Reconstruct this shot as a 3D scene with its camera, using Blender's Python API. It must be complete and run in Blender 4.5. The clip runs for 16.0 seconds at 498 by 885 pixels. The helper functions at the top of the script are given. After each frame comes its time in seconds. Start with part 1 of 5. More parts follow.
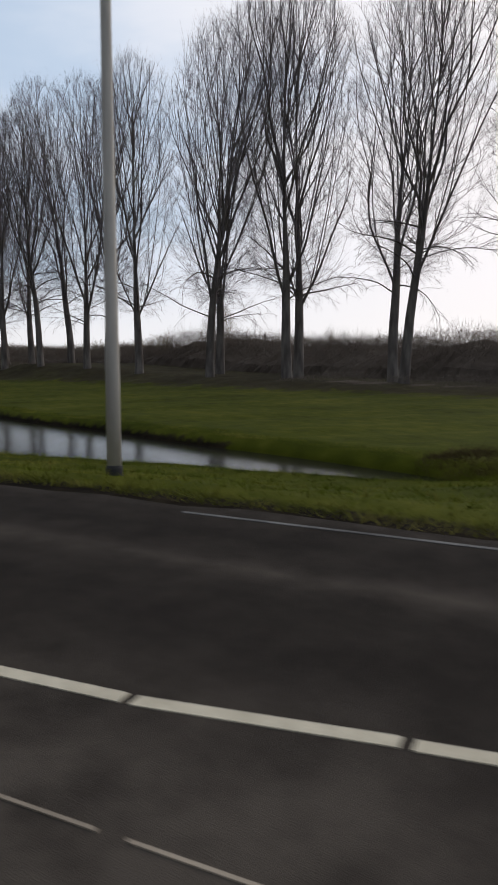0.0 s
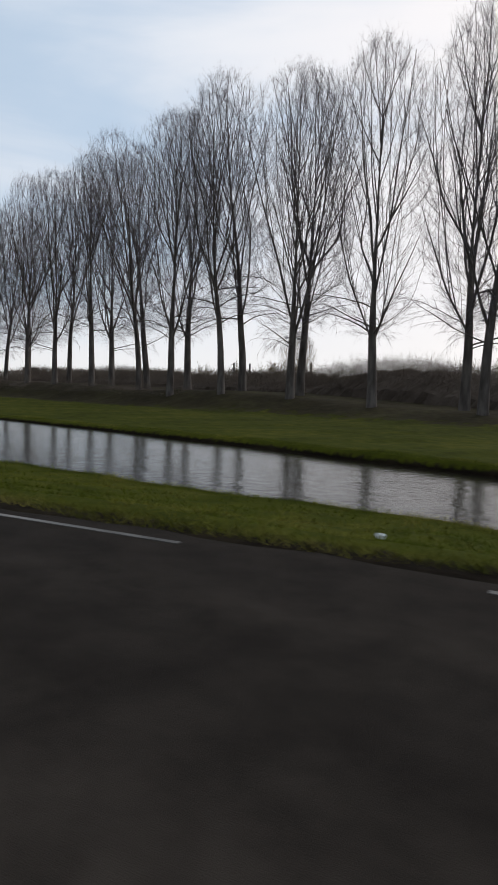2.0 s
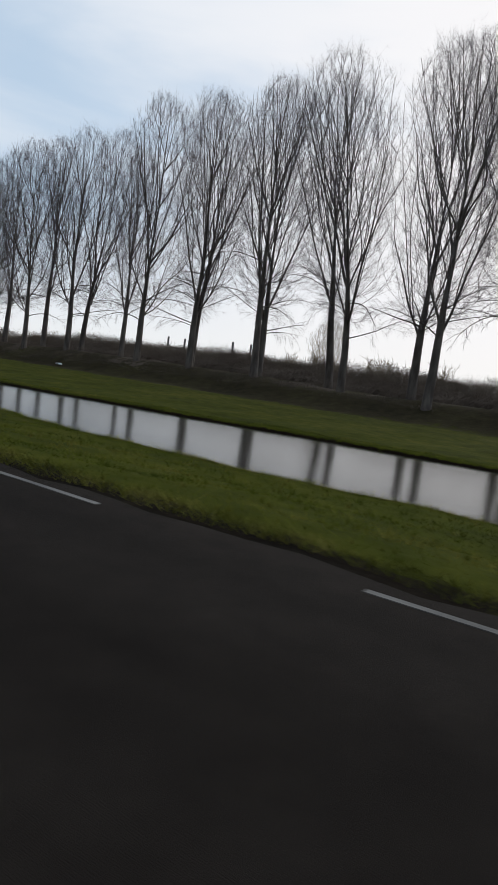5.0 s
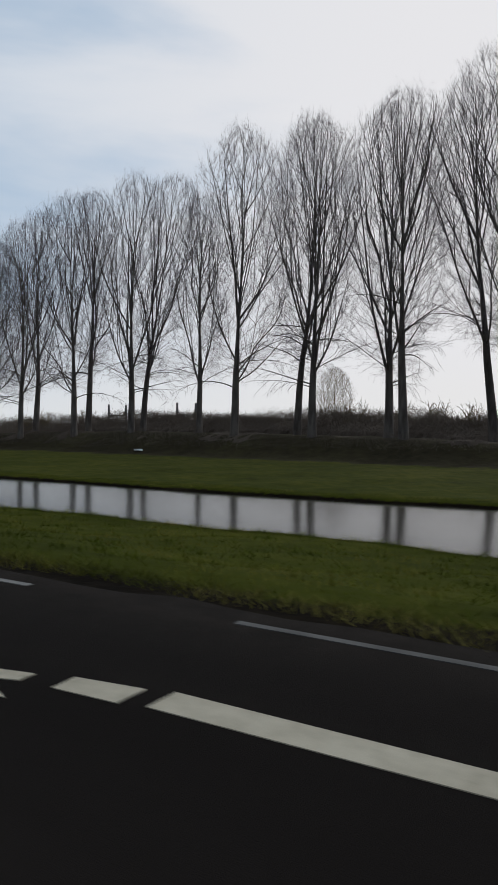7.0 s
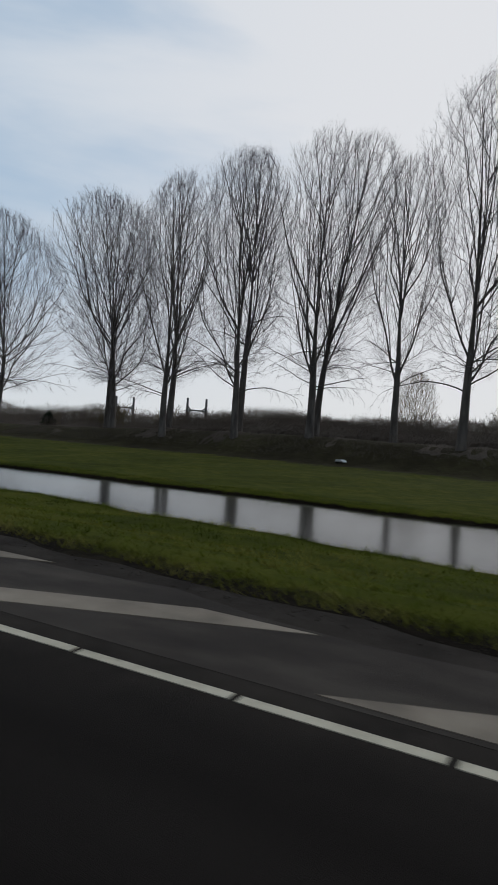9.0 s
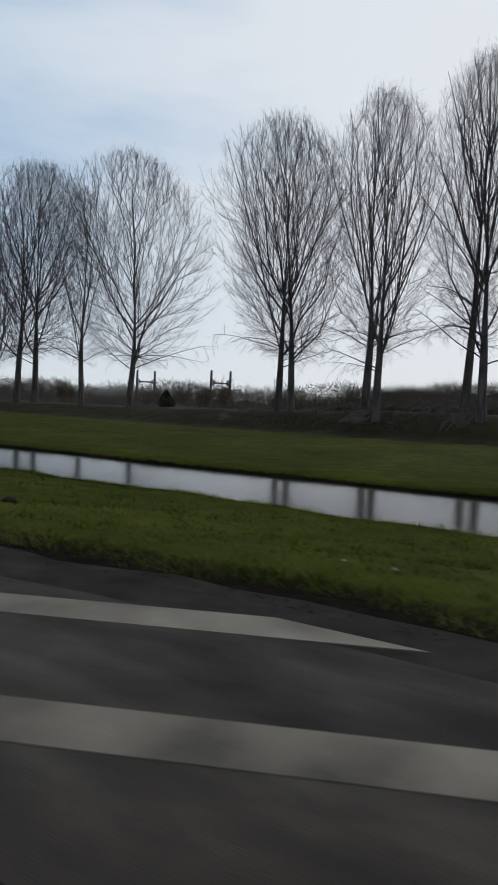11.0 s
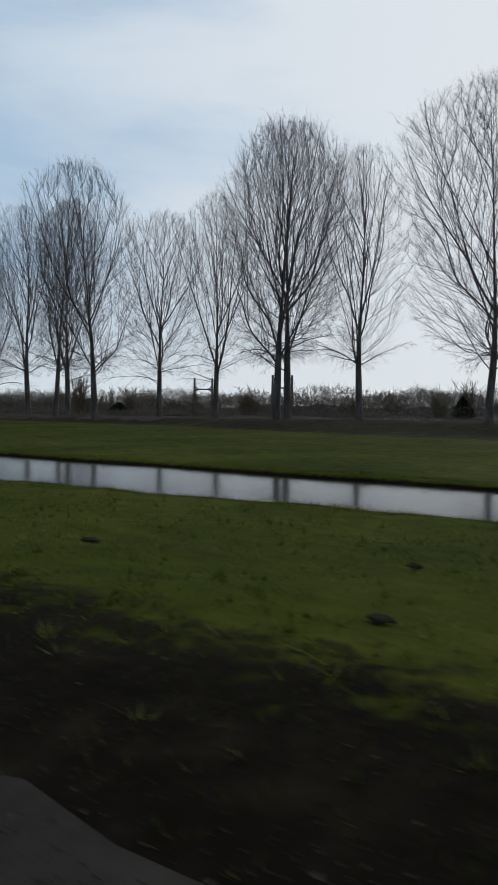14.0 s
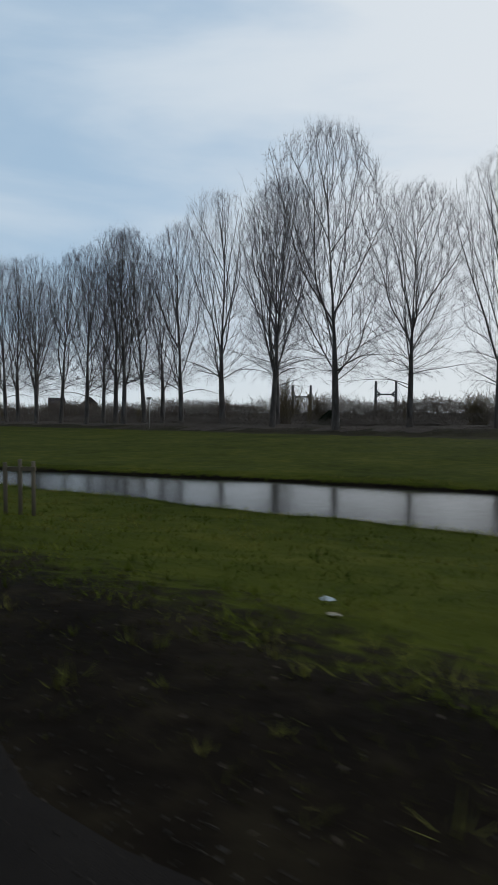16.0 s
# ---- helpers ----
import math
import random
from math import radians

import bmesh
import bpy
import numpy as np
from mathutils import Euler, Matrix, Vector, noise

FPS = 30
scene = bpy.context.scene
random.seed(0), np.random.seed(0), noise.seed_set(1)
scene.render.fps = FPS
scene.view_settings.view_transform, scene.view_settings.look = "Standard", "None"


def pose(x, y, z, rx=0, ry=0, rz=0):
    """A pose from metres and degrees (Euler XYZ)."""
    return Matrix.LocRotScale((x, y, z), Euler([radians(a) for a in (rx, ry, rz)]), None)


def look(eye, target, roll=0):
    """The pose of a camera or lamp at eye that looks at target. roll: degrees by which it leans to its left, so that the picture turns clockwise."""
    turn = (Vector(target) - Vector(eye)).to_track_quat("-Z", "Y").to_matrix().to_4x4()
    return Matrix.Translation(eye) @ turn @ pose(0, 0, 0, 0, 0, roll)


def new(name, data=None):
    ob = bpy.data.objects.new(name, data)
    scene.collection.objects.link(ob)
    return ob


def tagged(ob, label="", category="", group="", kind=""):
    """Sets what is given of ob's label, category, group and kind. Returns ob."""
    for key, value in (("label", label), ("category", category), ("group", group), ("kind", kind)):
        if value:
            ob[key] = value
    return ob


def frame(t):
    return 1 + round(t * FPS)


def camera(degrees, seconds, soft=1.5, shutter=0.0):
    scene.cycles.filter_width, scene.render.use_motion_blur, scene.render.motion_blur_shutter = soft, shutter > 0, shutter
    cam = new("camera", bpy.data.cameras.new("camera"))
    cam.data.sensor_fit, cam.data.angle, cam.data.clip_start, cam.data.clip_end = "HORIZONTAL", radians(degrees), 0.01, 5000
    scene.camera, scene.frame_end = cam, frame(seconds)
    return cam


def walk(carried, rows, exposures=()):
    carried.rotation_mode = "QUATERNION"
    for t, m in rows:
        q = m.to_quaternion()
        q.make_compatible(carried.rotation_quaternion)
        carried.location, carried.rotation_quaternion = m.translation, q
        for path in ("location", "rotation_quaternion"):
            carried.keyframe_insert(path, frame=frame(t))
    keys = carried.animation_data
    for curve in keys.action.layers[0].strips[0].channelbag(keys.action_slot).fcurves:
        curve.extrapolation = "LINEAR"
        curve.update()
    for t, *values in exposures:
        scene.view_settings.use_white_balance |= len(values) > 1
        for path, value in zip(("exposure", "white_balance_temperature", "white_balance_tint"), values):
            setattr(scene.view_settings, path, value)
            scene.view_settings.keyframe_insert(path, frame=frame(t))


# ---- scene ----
cam = camera(41.0, 16.0, soft=1.0, shutter=0.12)
PATH = [
    (0.0, pose(0.00, 12.25, 1.30, 83.19, -0.29, 42.78)),
    (0.5, pose(-4.67, 10.96, 1.30, 87.59, -0.08, 41.92)),
    (1.0, pose(-9.34, 9.64, 1.30, 85.65, -0.72, 41.43)),
    (1.5, pose(-14.02, 8.28, 1.30, 85.92, -1.58, 42.99)),
    (2.0, pose(-18.78, 6.80, 1.30, 85.47, -2.00, 43.61)),
    (2.5, pose(-23.48, 5.31, 1.30, 87.23, -1.81, 43.63)),
    (2.8, pose(-26.35, 4.44, 1.30, 88.92, -4.38, 43.01)),
    (3.0, pose(-28.31, 3.89, 1.30, 90.28, -4.06, 42.26)),
    (3.2, pose(-30.29, 3.39, 1.30, 89.73, -4.16, 41.65)),
    (5.3, pose(-52.71, 0.80, 1.30, 84.01, -7.46, 35.24)),
    (5.5, pose(-54.73, 0.78, 1.30, 84.88, -6.08, 33.97)),
    (6.0, pose(-59.66, 0.88, 1.30, 86.77, -4.51, 33.67)),
    (6.5, pose(-64.49, 0.94, 1.30, 87.10, -2.67, 32.28)),
    (7.0, pose(-69.44, 0.96, 1.30, 89.30, -0.93, 29.82)),
    (7.5, pose(-74.30, 0.95, 1.30, 88.75, -1.25, 28.60)),
    (8.0, pose(-79.19, 1.14, 1.30, 87.00, -1.22, 27.94)),
    (8.5, pose(-84.08, 1.44, 1.30, 87.47, -2.80, 28.19)),
    (8.7, pose(-86.03, 1.59, 1.30, 89.27, -3.82, 28.96)),
    (10.8, pose(-106.32, 3.74, 1.30, 87.05, -3.99, 29.48)),
    (11.0, pose(-108.17, 3.88, 1.30, 86.68, -2.63, 29.88)),
    (11.5, pose(-112.75, 4.16, 1.30, 86.66, -2.43, 30.94)),
    (12.0, pose(-117.35, 4.30, 1.30, 87.34, -1.72, 31.08)),
    (12.3, pose(-120.22, 4.35, 1.30, 87.88, -1.93, 31.15)),
    (12.5, pose(-122.15, 4.37, 1.30, 87.73, -0.80, 31.06)),
    (13.0, pose(-126.93, 4.32, 1.30, 86.04, -2.13, 31.38)),
    (13.5, pose(-132.20, 4.17, 1.30, 86.34, 0.06, 31.82)),
    (14.0, pose(-137.63, 3.97, 1.30, 86.98, -0.55, 32.82)),
    (14.5, pose(-143.02, 3.76, 1.30, 86.58, -0.03, 34.73)),
    (15.0, pose(-148.32, 3.60, 1.30, 87.21, -0.66, 36.00)),
    (15.2, pose(-150.46, 3.57, 1.30, 86.66, -0.59, 36.66)),
    (15.5, pose(-153.67, 3.56, 1.30, 87.50, 1.02, 37.46)),
    (16.0, pose(-158.97, 3.58, 1.30, 87.61, -0.03, 39.73)),
]
EXPOSURES = [(0.0, 0.32, 6750, 14), (2.0, 0.30, 6750, 12), (3.2, 0.24, 6650, 11), (5.3, 0.26, 6600, 10), (6.0, 0.24, 6600, 10), (7.0, 0.0, 6500, 10), (8.5, -0.08, 6400, 9), (11.0, -0.02, 6150, 7), (13.0, -0.04, 6100, 6), (16.0, -0.06, 6100, 5)]
walk(cam, PATH, EXPOSURES)

# ---------------------------------------------------------------- sky and light
SUN_AZ = radians(5.0)      # compass angle from +y towards +x, low sun behind cloud
SUN_EL = radians(20.0)
sun_dir = Vector((math.sin(SUN_AZ) * math.cos(SUN_EL), math.cos(SUN_AZ) * math.cos(SUN_EL), math.sin(SUN_EL)))

world = bpy.data.worlds.new("overcast_sky")
scene.world = world
world.use_nodes = True
wt = world.node_tree
wt.nodes.clear()


def wnode(kind, **inputs):
    n = wt.nodes.new(kind)
    for k, v in inputs.items():
        n.inputs[k.replace("_", " ")].default_value = v
    return n


w_out = wnode("ShaderNodeOutputWorld")
sky = wnode("ShaderNodeTexSky")
sky.sky_type = "NISHITA"
sky.sun_disc = False
sky.sun_elevation = SUN_EL
sky.sun_rotation = SUN_AZ
sky.air_density = 1.0
sky.dust_density = 1.0
sky.ozone_density = 1.5
w_sky = wnode("ShaderNodeBackground", Strength=0.11)
wt.links.new(sky.outputs[0], w_sky.inputs[0])
w_tc = wnode("ShaderNodeTexCoord")
w_map = wnode("ShaderNodeMapping", Scale=(1.0, 1.0, 4.5), Rotation=(0.0, 0.06, 0.3))
wt.links.new(w_tc.outputs["Generated"], w_map.inputs[0])
w_noise = wnode("ShaderNodeTexNoise", Scale=1.6, Detail=6.0, Roughness=0.5, Distortion=0.3)
wt.links.new(w_map.outputs[0], w_noise.inputs["Vector"])
# glow of the sun through the cloud
w_dot = wt.nodes.new("ShaderNodeVectorMath")
w_dot.operation = "DOT_PRODUCT"
w_dot.inputs[1].default_value = sun_dir
wt.links.new(w_tc.outputs["Generated"], w_dot.inputs[0])
w_glow = wnode("ShaderNodeMapRange")
w_glow.interpolation_type = "SMOOTHSTEP"
for k, v in (("From Min", 0.5), ("From Max", 0.98), ("To Min", 0.0), ("To Max", 1.0)):
    w_glow.inputs[k].default_value = v
wt.links.new(w_dot.outputs["Value"], w_glow.inputs["Value"])
w_col = wt.nodes.new("ShaderNodeMix")
w_col.data_type = "RGBA"
w_col.inputs["A"].default_value = (0.66, 0.73, 0.82, 1)
w_col.inputs["B"].default_value = (0.865, 0.862, 0.885, 1)
wt.links.new(w_glow.outputs[0], w_col.inputs["Factor"])
# low sky: cream-coloured haze
w_haze = wnode("ShaderNodeMapRange")
for k, v in (("From Min", 0.0), ("From Max", 0.13), ("To Min", 0.6), ("To Max", 0.0)):
    w_haze.inputs[k].default_value = v
w_sep = wnode("ShaderNodeSeparateXYZ")
wt.links.new(w_tc.outputs["Generated"], w_sep.inputs[0])
wt.links.new(w_sep.outputs["Z"], w_haze.inputs["Value"])
w_warm = wt.nodes.new("ShaderNodeMix")
w_warm.data_type = "RGBA"
w_warm.inputs["B"].default_value = (0.87, 0.855, 0.82, 1)
wt.links.new(w_haze.outputs[0], w_warm.inputs["Factor"])
wt.links.new(w_col.outputs["Result"], w_warm.inputs["A"])
w_cloud = wnode("ShaderNodeBackground", Strength=0.85)
wt.links.new(w_warm.outputs["Result"], w_cloud.inputs[0])
w_blue = wnode("ShaderNodeBackground", Strength=0.80)
w_blue.inputs[0].default_value = (0.42, 0.58, 0.76, 1)
w_thin = wnode("ShaderNodeMixShader", Fac=0.75)
wt.links.new(w_sky.outputs[0], w_thin.inputs[1])
wt.links.new(w_blue.outputs[0], w_thin.inputs[2])
# the sky away from the sun is dimmer
w_dim = wnode("ShaderNodeMapRange")
w_dim.interpolation_type = "SMOOTHSTEP"
for k, v in (("From Min", -0.7), ("From Max", 0.55), ("To Min", 0.36), ("To Max", 0.92)):
    w_dim.inputs[k].default_value = v
wt.links.new(w_dot.outputs["Value"], w_dim.inputs["Value"])
wt.links.new(w_dim.outputs[0], w_cloud.inputs["Strength"])
wt.links.new(w_dim.outputs[0], w_blue.inputs["Strength"])
w_cover = wnode("ShaderNodeMapRange")
w_cover.interpolation_type = "SMOOTHSTEP"
for k, v in (("From Min", 0.405), ("From Max", 0.72), ("To Min", 0.25), ("To Max", 1.0)):
    w_cover.inputs[k].default_value = v
# the cover closes towards the sun and the horizon
w_sum = wt.nodes.new("ShaderNodeMath")
w_sum.operation = "MULTIPLY_ADD"
w_sum.inputs[1].default_value = 0.24
wt.links.new(w_glow.outputs[0], w_sum.inputs[0])
w_low = wnode("ShaderNodeMapRange")
for k, v in (("From Min", 0.0), ("From Max", 0.32), ("To Min", 0.20), ("To Max", 0.0)):
    w_low.inputs[k].default_value = v
wt.links.new(w_sep.outputs["Z"], w_low.inputs["Value"])
w_add = wt.nodes.new("ShaderNodeMath")
wt.links.new(w_noise.outputs["Fac"], w_add.inputs[0])
wt.links.new(w_low.outputs[0], w_add.inputs[1])
wt.links.new(w_add.outputs[0], w_sum.inputs[2])
wt.links.new(w_sum.outputs[0], w_cover.inputs["Value"])
w_mix = wnode("ShaderNodeMixShader")
wt.links.new(w_cover.outputs[0], w_mix.inputs[0])
wt.links.new(w_thin.outputs[0], w_mix.inputs[1])
wt.links.new(w_cloud.outputs[0], w_mix.inputs[2])
wt.links.new(w_mix.outputs[0], w_out.inputs[0])

sun = new("sun", bpy.data.lights.new("sun", "SUN"))
sun.data.energy = 0.5
sun.data.angle = radians(12)
sun.data.color = (1.0, 0.95, 0.88)
sun.matrix_world = look((0, 0, 60), Vector((0, 0, 60)) - sun_dir)


# ---------------------------------------------------------------- materials
def material(name):
    m = bpy.data.materials.new(name)
    m.use_nodes = True
    return m, m.node_tree, m.node_tree.nodes["Principled BSDF"]


def surface(name, stops, scale=3.0, detail=8.0, rough=0.8, bump=0.0, bump_scale=40.0, metal=0.0, big=0.0, spec=0.3, random_tint=0.0, stretch=(1, 1, 1)):
    """A mottled surface: colours (position, rgb) along a noise, a second large-scale noise and a fine relief."""
    m, nt, b = material(name)
    L = nt.links.new
    tc = nt.nodes.new("ShaderNodeTexCoord")
    mp = nt.nodes.new("ShaderNodeMapping")
    mp.inputs["Scale"].default_value = stretch
    L(tc.outputs["Object"], mp.inputs[0])
    n1 = nt.nodes.new("ShaderNodeTexNoise")
    n1.inputs["Scale"].default_value, n1.inputs["Detail"].default_value = scale, detail
    L(mp.outputs[0], n1.inputs["Vector"])
    fac = n1.outputs["Fac"]
    if big:
        n2 = nt.nodes.new("ShaderNodeTexNoise")
        n2.inputs["Scale"].default_value, n2.inputs["Detail"].default_value = big, 3.0
        L(mp.outputs[0], n2.inputs["Vector"])
        mx = nt.nodes.new("ShaderNodeMix")
        mx.inputs["Factor"].default_value = 0.5
        L(fac, mx.inputs["A"])
        L(n2.outputs["Fac"], mx.inputs["B"])
        fac = mx.outputs["Result"]
    if random_tint:
        oi = nt.nodes.new("ShaderNodeObjectInfo")
        ma = nt.nodes.new("ShaderNodeMath")
        ma.operation = "MULTIPLY_ADD"
        ma.inputs[1].default_value = random_tint
        L(oi.outputs["Random"], ma.inputs[0])
        L(fac, ma.inputs[2])
        fac = ma.outputs[0]
    rp = nt.nodes.new("ShaderNodeValToRGB")
    el = rp.color_ramp.elements
    while len(el) < len(stops):
        el.new(0.5)
    for e, (pos, rgb) in zip(el, stops):
        e.position, e.color = pos, (*rgb, 1)
    L(fac, rp.inputs[0])
    L(rp.outputs[0], b.inputs["Base Color"])
    b.inputs["Roughness"].default_value = rough
    b.inputs["Metallic"].default_value = metal
    b.inputs["Specular IOR Level"].default_value = spec
    if bump:
        n3 = nt.nodes.new("ShaderNodeTexNoise")
        n3.inputs["Scale"].default_value, n3.inputs["Detail"].default_value = bump_scale, 4.0
        L(tc.outputs["Object"], n3.inputs["Vector"])
        bp = nt.nodes.new("ShaderNodeBump")
        bp.inputs["Strength"].default_value, bp.inputs["Distance"].default_value = bump, 0.02
        L(n3.outputs["Fac"], bp.inputs["Height"])
        L(bp.outputs[0], b.inputs["Normal"])
    return m


M_BLADE = surface("grass_blades", [(0.40, (0.050, 0.068, 0.006)), (0.5, (0.112, 0.128, 0.012)), (0.60, (0.205, 0.180, 0.036))], scale=1.5, big=0.35, rough=0.9, spec=0.08)
M_OLD = surface("old_asphalt", [(0.38, (0.040, 0.030, 0.023)), (0.5, (0.078, 0.060, 0.046)), (0.62, (0.135, 0.108, 0.084))], scale=2.6, big=0.7, rough=0.9, bump=0.4, bump_scale=120, spec=0.15, stretch=(0.45, 1, 1))
# sand and grit gather along the disused lane
nt = M_OLD.node_tree
pb = nt.nodes["Principled BSDF"]
gritty = pb.inputs["Base Color"].links[0].from_socket
ox_ = nt.nodes.new("ShaderNodeSeparateXYZ")
nt.links.new(nt.nodes.new("ShaderNodeTexCoord").outputs["Object"], ox_.inputs[0])
om = nt.nodes.new("ShaderNodeMapRange")
om.interpolation_type = "SMOOTHSTEP"
for k, v in (("From Min", -84.0), ("From Max", -106.0), ("To Min", 0.30), ("To Max", 0.85)):
    om.inputs[k].default_value = v
nt.links.new(ox_.outputs["X"], om.inputs["Value"])
og = nt.nodes.new("ShaderNodeMix")
og.data_type = "RGBA"
og.inputs["A"].default_value = (0.020, 0.016, 0.0135, 1)
nt.links.new(om.outputs[0], og.inputs["Factor"])
nt.links.new(gritty, og.inputs["B"])
nt.links.new(og.outputs["Result"], pb.inputs["Base Color"])
M_SCRUB = surface("winter_scrub", [(0.3, (0.060, 0.046, 0.037)), (0.5, (0.095, 0.075, 0.060)), (0.7, (0.145, 0.118, 0.095))], scale=1.3, big=0.16, rough=0.95, spec=0.03)
M_ASPHALT = surface("asphalt", [(0.3, (0.0110, 0.0086, 0.0072)), (0.5, (0.0160, 0.0126, 0.0106)), (0.72, (0.026, 0.021, 0.0178))], scale=1.1, big=0.35, rough=0.95, bump=0.5, bump_scale=180, spec=0.05, stretch=(0.15, 1, 1))
nt = M_ASPHALT.node_tree
pb = nt.nodes["Principled BSDF"]
dark = pb.inputs["Base Color"].links[0].from_socket
at = nt.nodes.new("ShaderNodeAttribute")
at.attribute_name = "wear"
wm = nt.nodes.new("ShaderNodeMix")
wm.data_type = "RGBA"
wm.inputs["B"].default_value = (0.086, 0.070, 0.056, 1)
wn = nt.nodes.new("ShaderNodeTexNoise")
wn.inputs["Scale"].default_value, wn.inputs["Detail"].default_value, wn.inputs["Roughness"].default_value = 2.2, 7.0, 0.62
wc = nt.nodes.new("ShaderNodeTexCoord")
nt.links.new(wc.outputs["Object"], wn.inputs["Vector"])
wr = nt.nodes.new("ShaderNodeMapRange")
for k, v in (("From Min", 0.34), ("From Max", 0.66), ("To Min", 0.45), ("To Max", 1.35)):
    wr.inputs[k].default_value = v
nt.links.new(wn.outputs["Fac"], wr.inputs["Value"])
wx_ = nt.nodes.new("ShaderNodeMath")
wx_.operation = "MULTIPLY"
wx_.use_clamp = True
nt.links.new(wr.outputs[0], wx_.inputs[0])
nt.links.new(at.outputs["Fac"], wx_.inputs[1])
nt.links.new(wx_.outputs[0], wm.inputs["Factor"])
nt.links.new(dark, wm.inputs["A"])
nt.links.new(wm.outputs["Result"], pb.inputs["Base Color"])
M_PAINT = surface("road_paint", [(0.28, (0.20, 0.17, 0.12)), (0.40, (0.50, 0.43, 0.31)), (0.6, (0.62, 0.54, 0.40))], scale=9.0, big=2.2, rough=0.7, bump=0.2, bump_scale=120)
M_GHOST = surface("rubbed_paint", [(0.38, (0.04, 0.038, 0.036)), (0.5, (0.085, 0.080, 0.074)), (0.66, (0.19, 0.18, 0.165))], scale=4.0, big=1.2, rough=0.8, stretch=(0.4, 1, 1))
M_WORN = surface("worn_paint", [(0.36, (0.05, 0.046, 0.042)), (0.5, (0.16, 0.15, 0.135)), (0.7, (0.30, 0.28, 0.25))], scale=3.0, big=0.8, rough=0.8, stretch=(0.4, 1, 1))
M_BARK = surface("poplar_bark", [(0.3, (0.062, 0.052, 0.046)), (0.5, (0.112, 0.096, 0.086)), (0.7, (0.180, 0.158, 0.140))], scale=3.0, rough=0.9, bump=0.6, bump_scale=14, spec=0.1, random_tint=0.12, stretch=(1, 1, 0.25))
M_TWIG = surface("poplar_twigs", [(0.3, (0.125, 0.108, 0.120)), (0.7, (0.195, 0.172, 0.188))], scale=0.6, rough=0.85, spec=0.1, random_tint=0.1)
M_STEEL = surface("galvanised_steel", [(0.3, (0.34, 0.305, 0.265)), (0.5, (0.43, 0.39, 0.345)), (0.7, (0.52, 0.475, 0.42))], scale=5.0, rough=0.65, metal=0.0, spec=0.3, stretch=(1, 1, 0.2))
M_TAR = surface("black_base_coating", [(0.3, (0.015, 0.015, 0.015)), (0.7, (0.035, 0.033, 0.03))], scale=8.0, rough=0.8)
M_SOIL = surface("bare_soil", [(0.3, (0.016, 0.012, 0.009)), (0.5, (0.030, 0.023, 0.016)), (0.7, (0.050, 0.044, 0.022))], scale=4.0, big=0.7, rough=0.95, bump=0.9, bump_scale=18, spec=0.1)
M_FADED = surface("faded_hatching", [(0.34, (0.07, 0.054, 0.042)), (0.48, (0.21, 0.165, 0.120)), (0.66, (0.36, 0.29, 0.215))], scale=1.6, big=0.5, rough=0.8, bump=0.2, bump_scale=90)
M_BUSH = surface("shrub_twigs", [(0.3, (0.13, 0.10, 0.062)), (0.5, (0.19, 0.15, 0.092)), (0.7, (0.26, 0.21, 0.13))], scale=0.25, rough=0.9, spec=0.05)
M_FRINGE = surface("dry_fringe_grass", [(0.40, (0.070, 0.076, 0.011)), (0.5, (0.120, 0.118, 0.018)), (0.60, (0.20, 0.170, 0.042))], scale=1.2, big=0.3, rough=0.9, spec=0.08)
# grass in a darker, duller tone than the verge blades
M_DULL = surface("dull_grass", [(0.35, (0.028, 0.026, 0.007)), (0.5, (0.045, 0.042, 0.010)), (0.65, (0.075, 0.064, 0.02))], scale=1.2, big=0.3, rough=0.9, spec=0.05)
M_GRAVEL = surface("gravel", [(0.3, (0.022, 0.017, 0.013)), (0.5, (0.045, 0.036, 0.028)), (0.7, (0.085, 0.070, 0.055))], scale=9.0, big=2.0, rough=0.9, spec=0.1)
M_REED = surface("dead_reeds", [(0.3, (0.035, 0.022, 0.010)), (0.5, (0.065, 0.043, 0.020)), (0.7, (0.11, 0.078, 0.040))], scale=2.0, rough=0.9, spec=0.05)
M_SCRUB_TWIG = surface("scrub_twigs", [(0.3, (0.115, 0.090, 0.074)), (0.5, (0.155, 0.125, 0.101)), (0.7, (0.195, 0.160, 0.128))], scale=0.25, rough=0.9, spec=0.05)


def mottled(nt, stops, scale, big):
    """Colour from two noises, for use inside a larger material."""
    L = nt.links.new
    tc = nt.nodes.new("ShaderNodeTexCoord")
    a, c = nt.nodes.new("ShaderNodeTexNoise"), nt.nodes.new("ShaderNodeTexNoise")
    a.inputs["Scale"].default_value, a.inputs["Detail"].default_value = scale, 8.0
    c.inputs["Scale"].default_value, c.inputs["Detail"].default_value = big, 3.0
    mx = nt.nodes.new("ShaderNodeMix")
    mx.inputs["Factor"].default_value = 0.5
    L(tc.outputs["Object"], a.inputs["Vector"])
    L(tc.outputs["Object"], c.inputs["Vector"])
    L(a.outputs["Fac"], mx.inputs["A"])
    L(c.outputs["Fac"], mx.inputs["B"])
    rp = nt.nodes.new("ShaderNodeValToRGB")
    el = rp.color_ramp.elements
    el.new(0.5)
    for e, (pos, rgb) in zip(el, stops):
        e.position, e.color = pos, (*rgb, 1)
    L(mx.outputs["Result"], rp.inputs[0])
    return rp.outputs[0], a.outputs["Fac"]


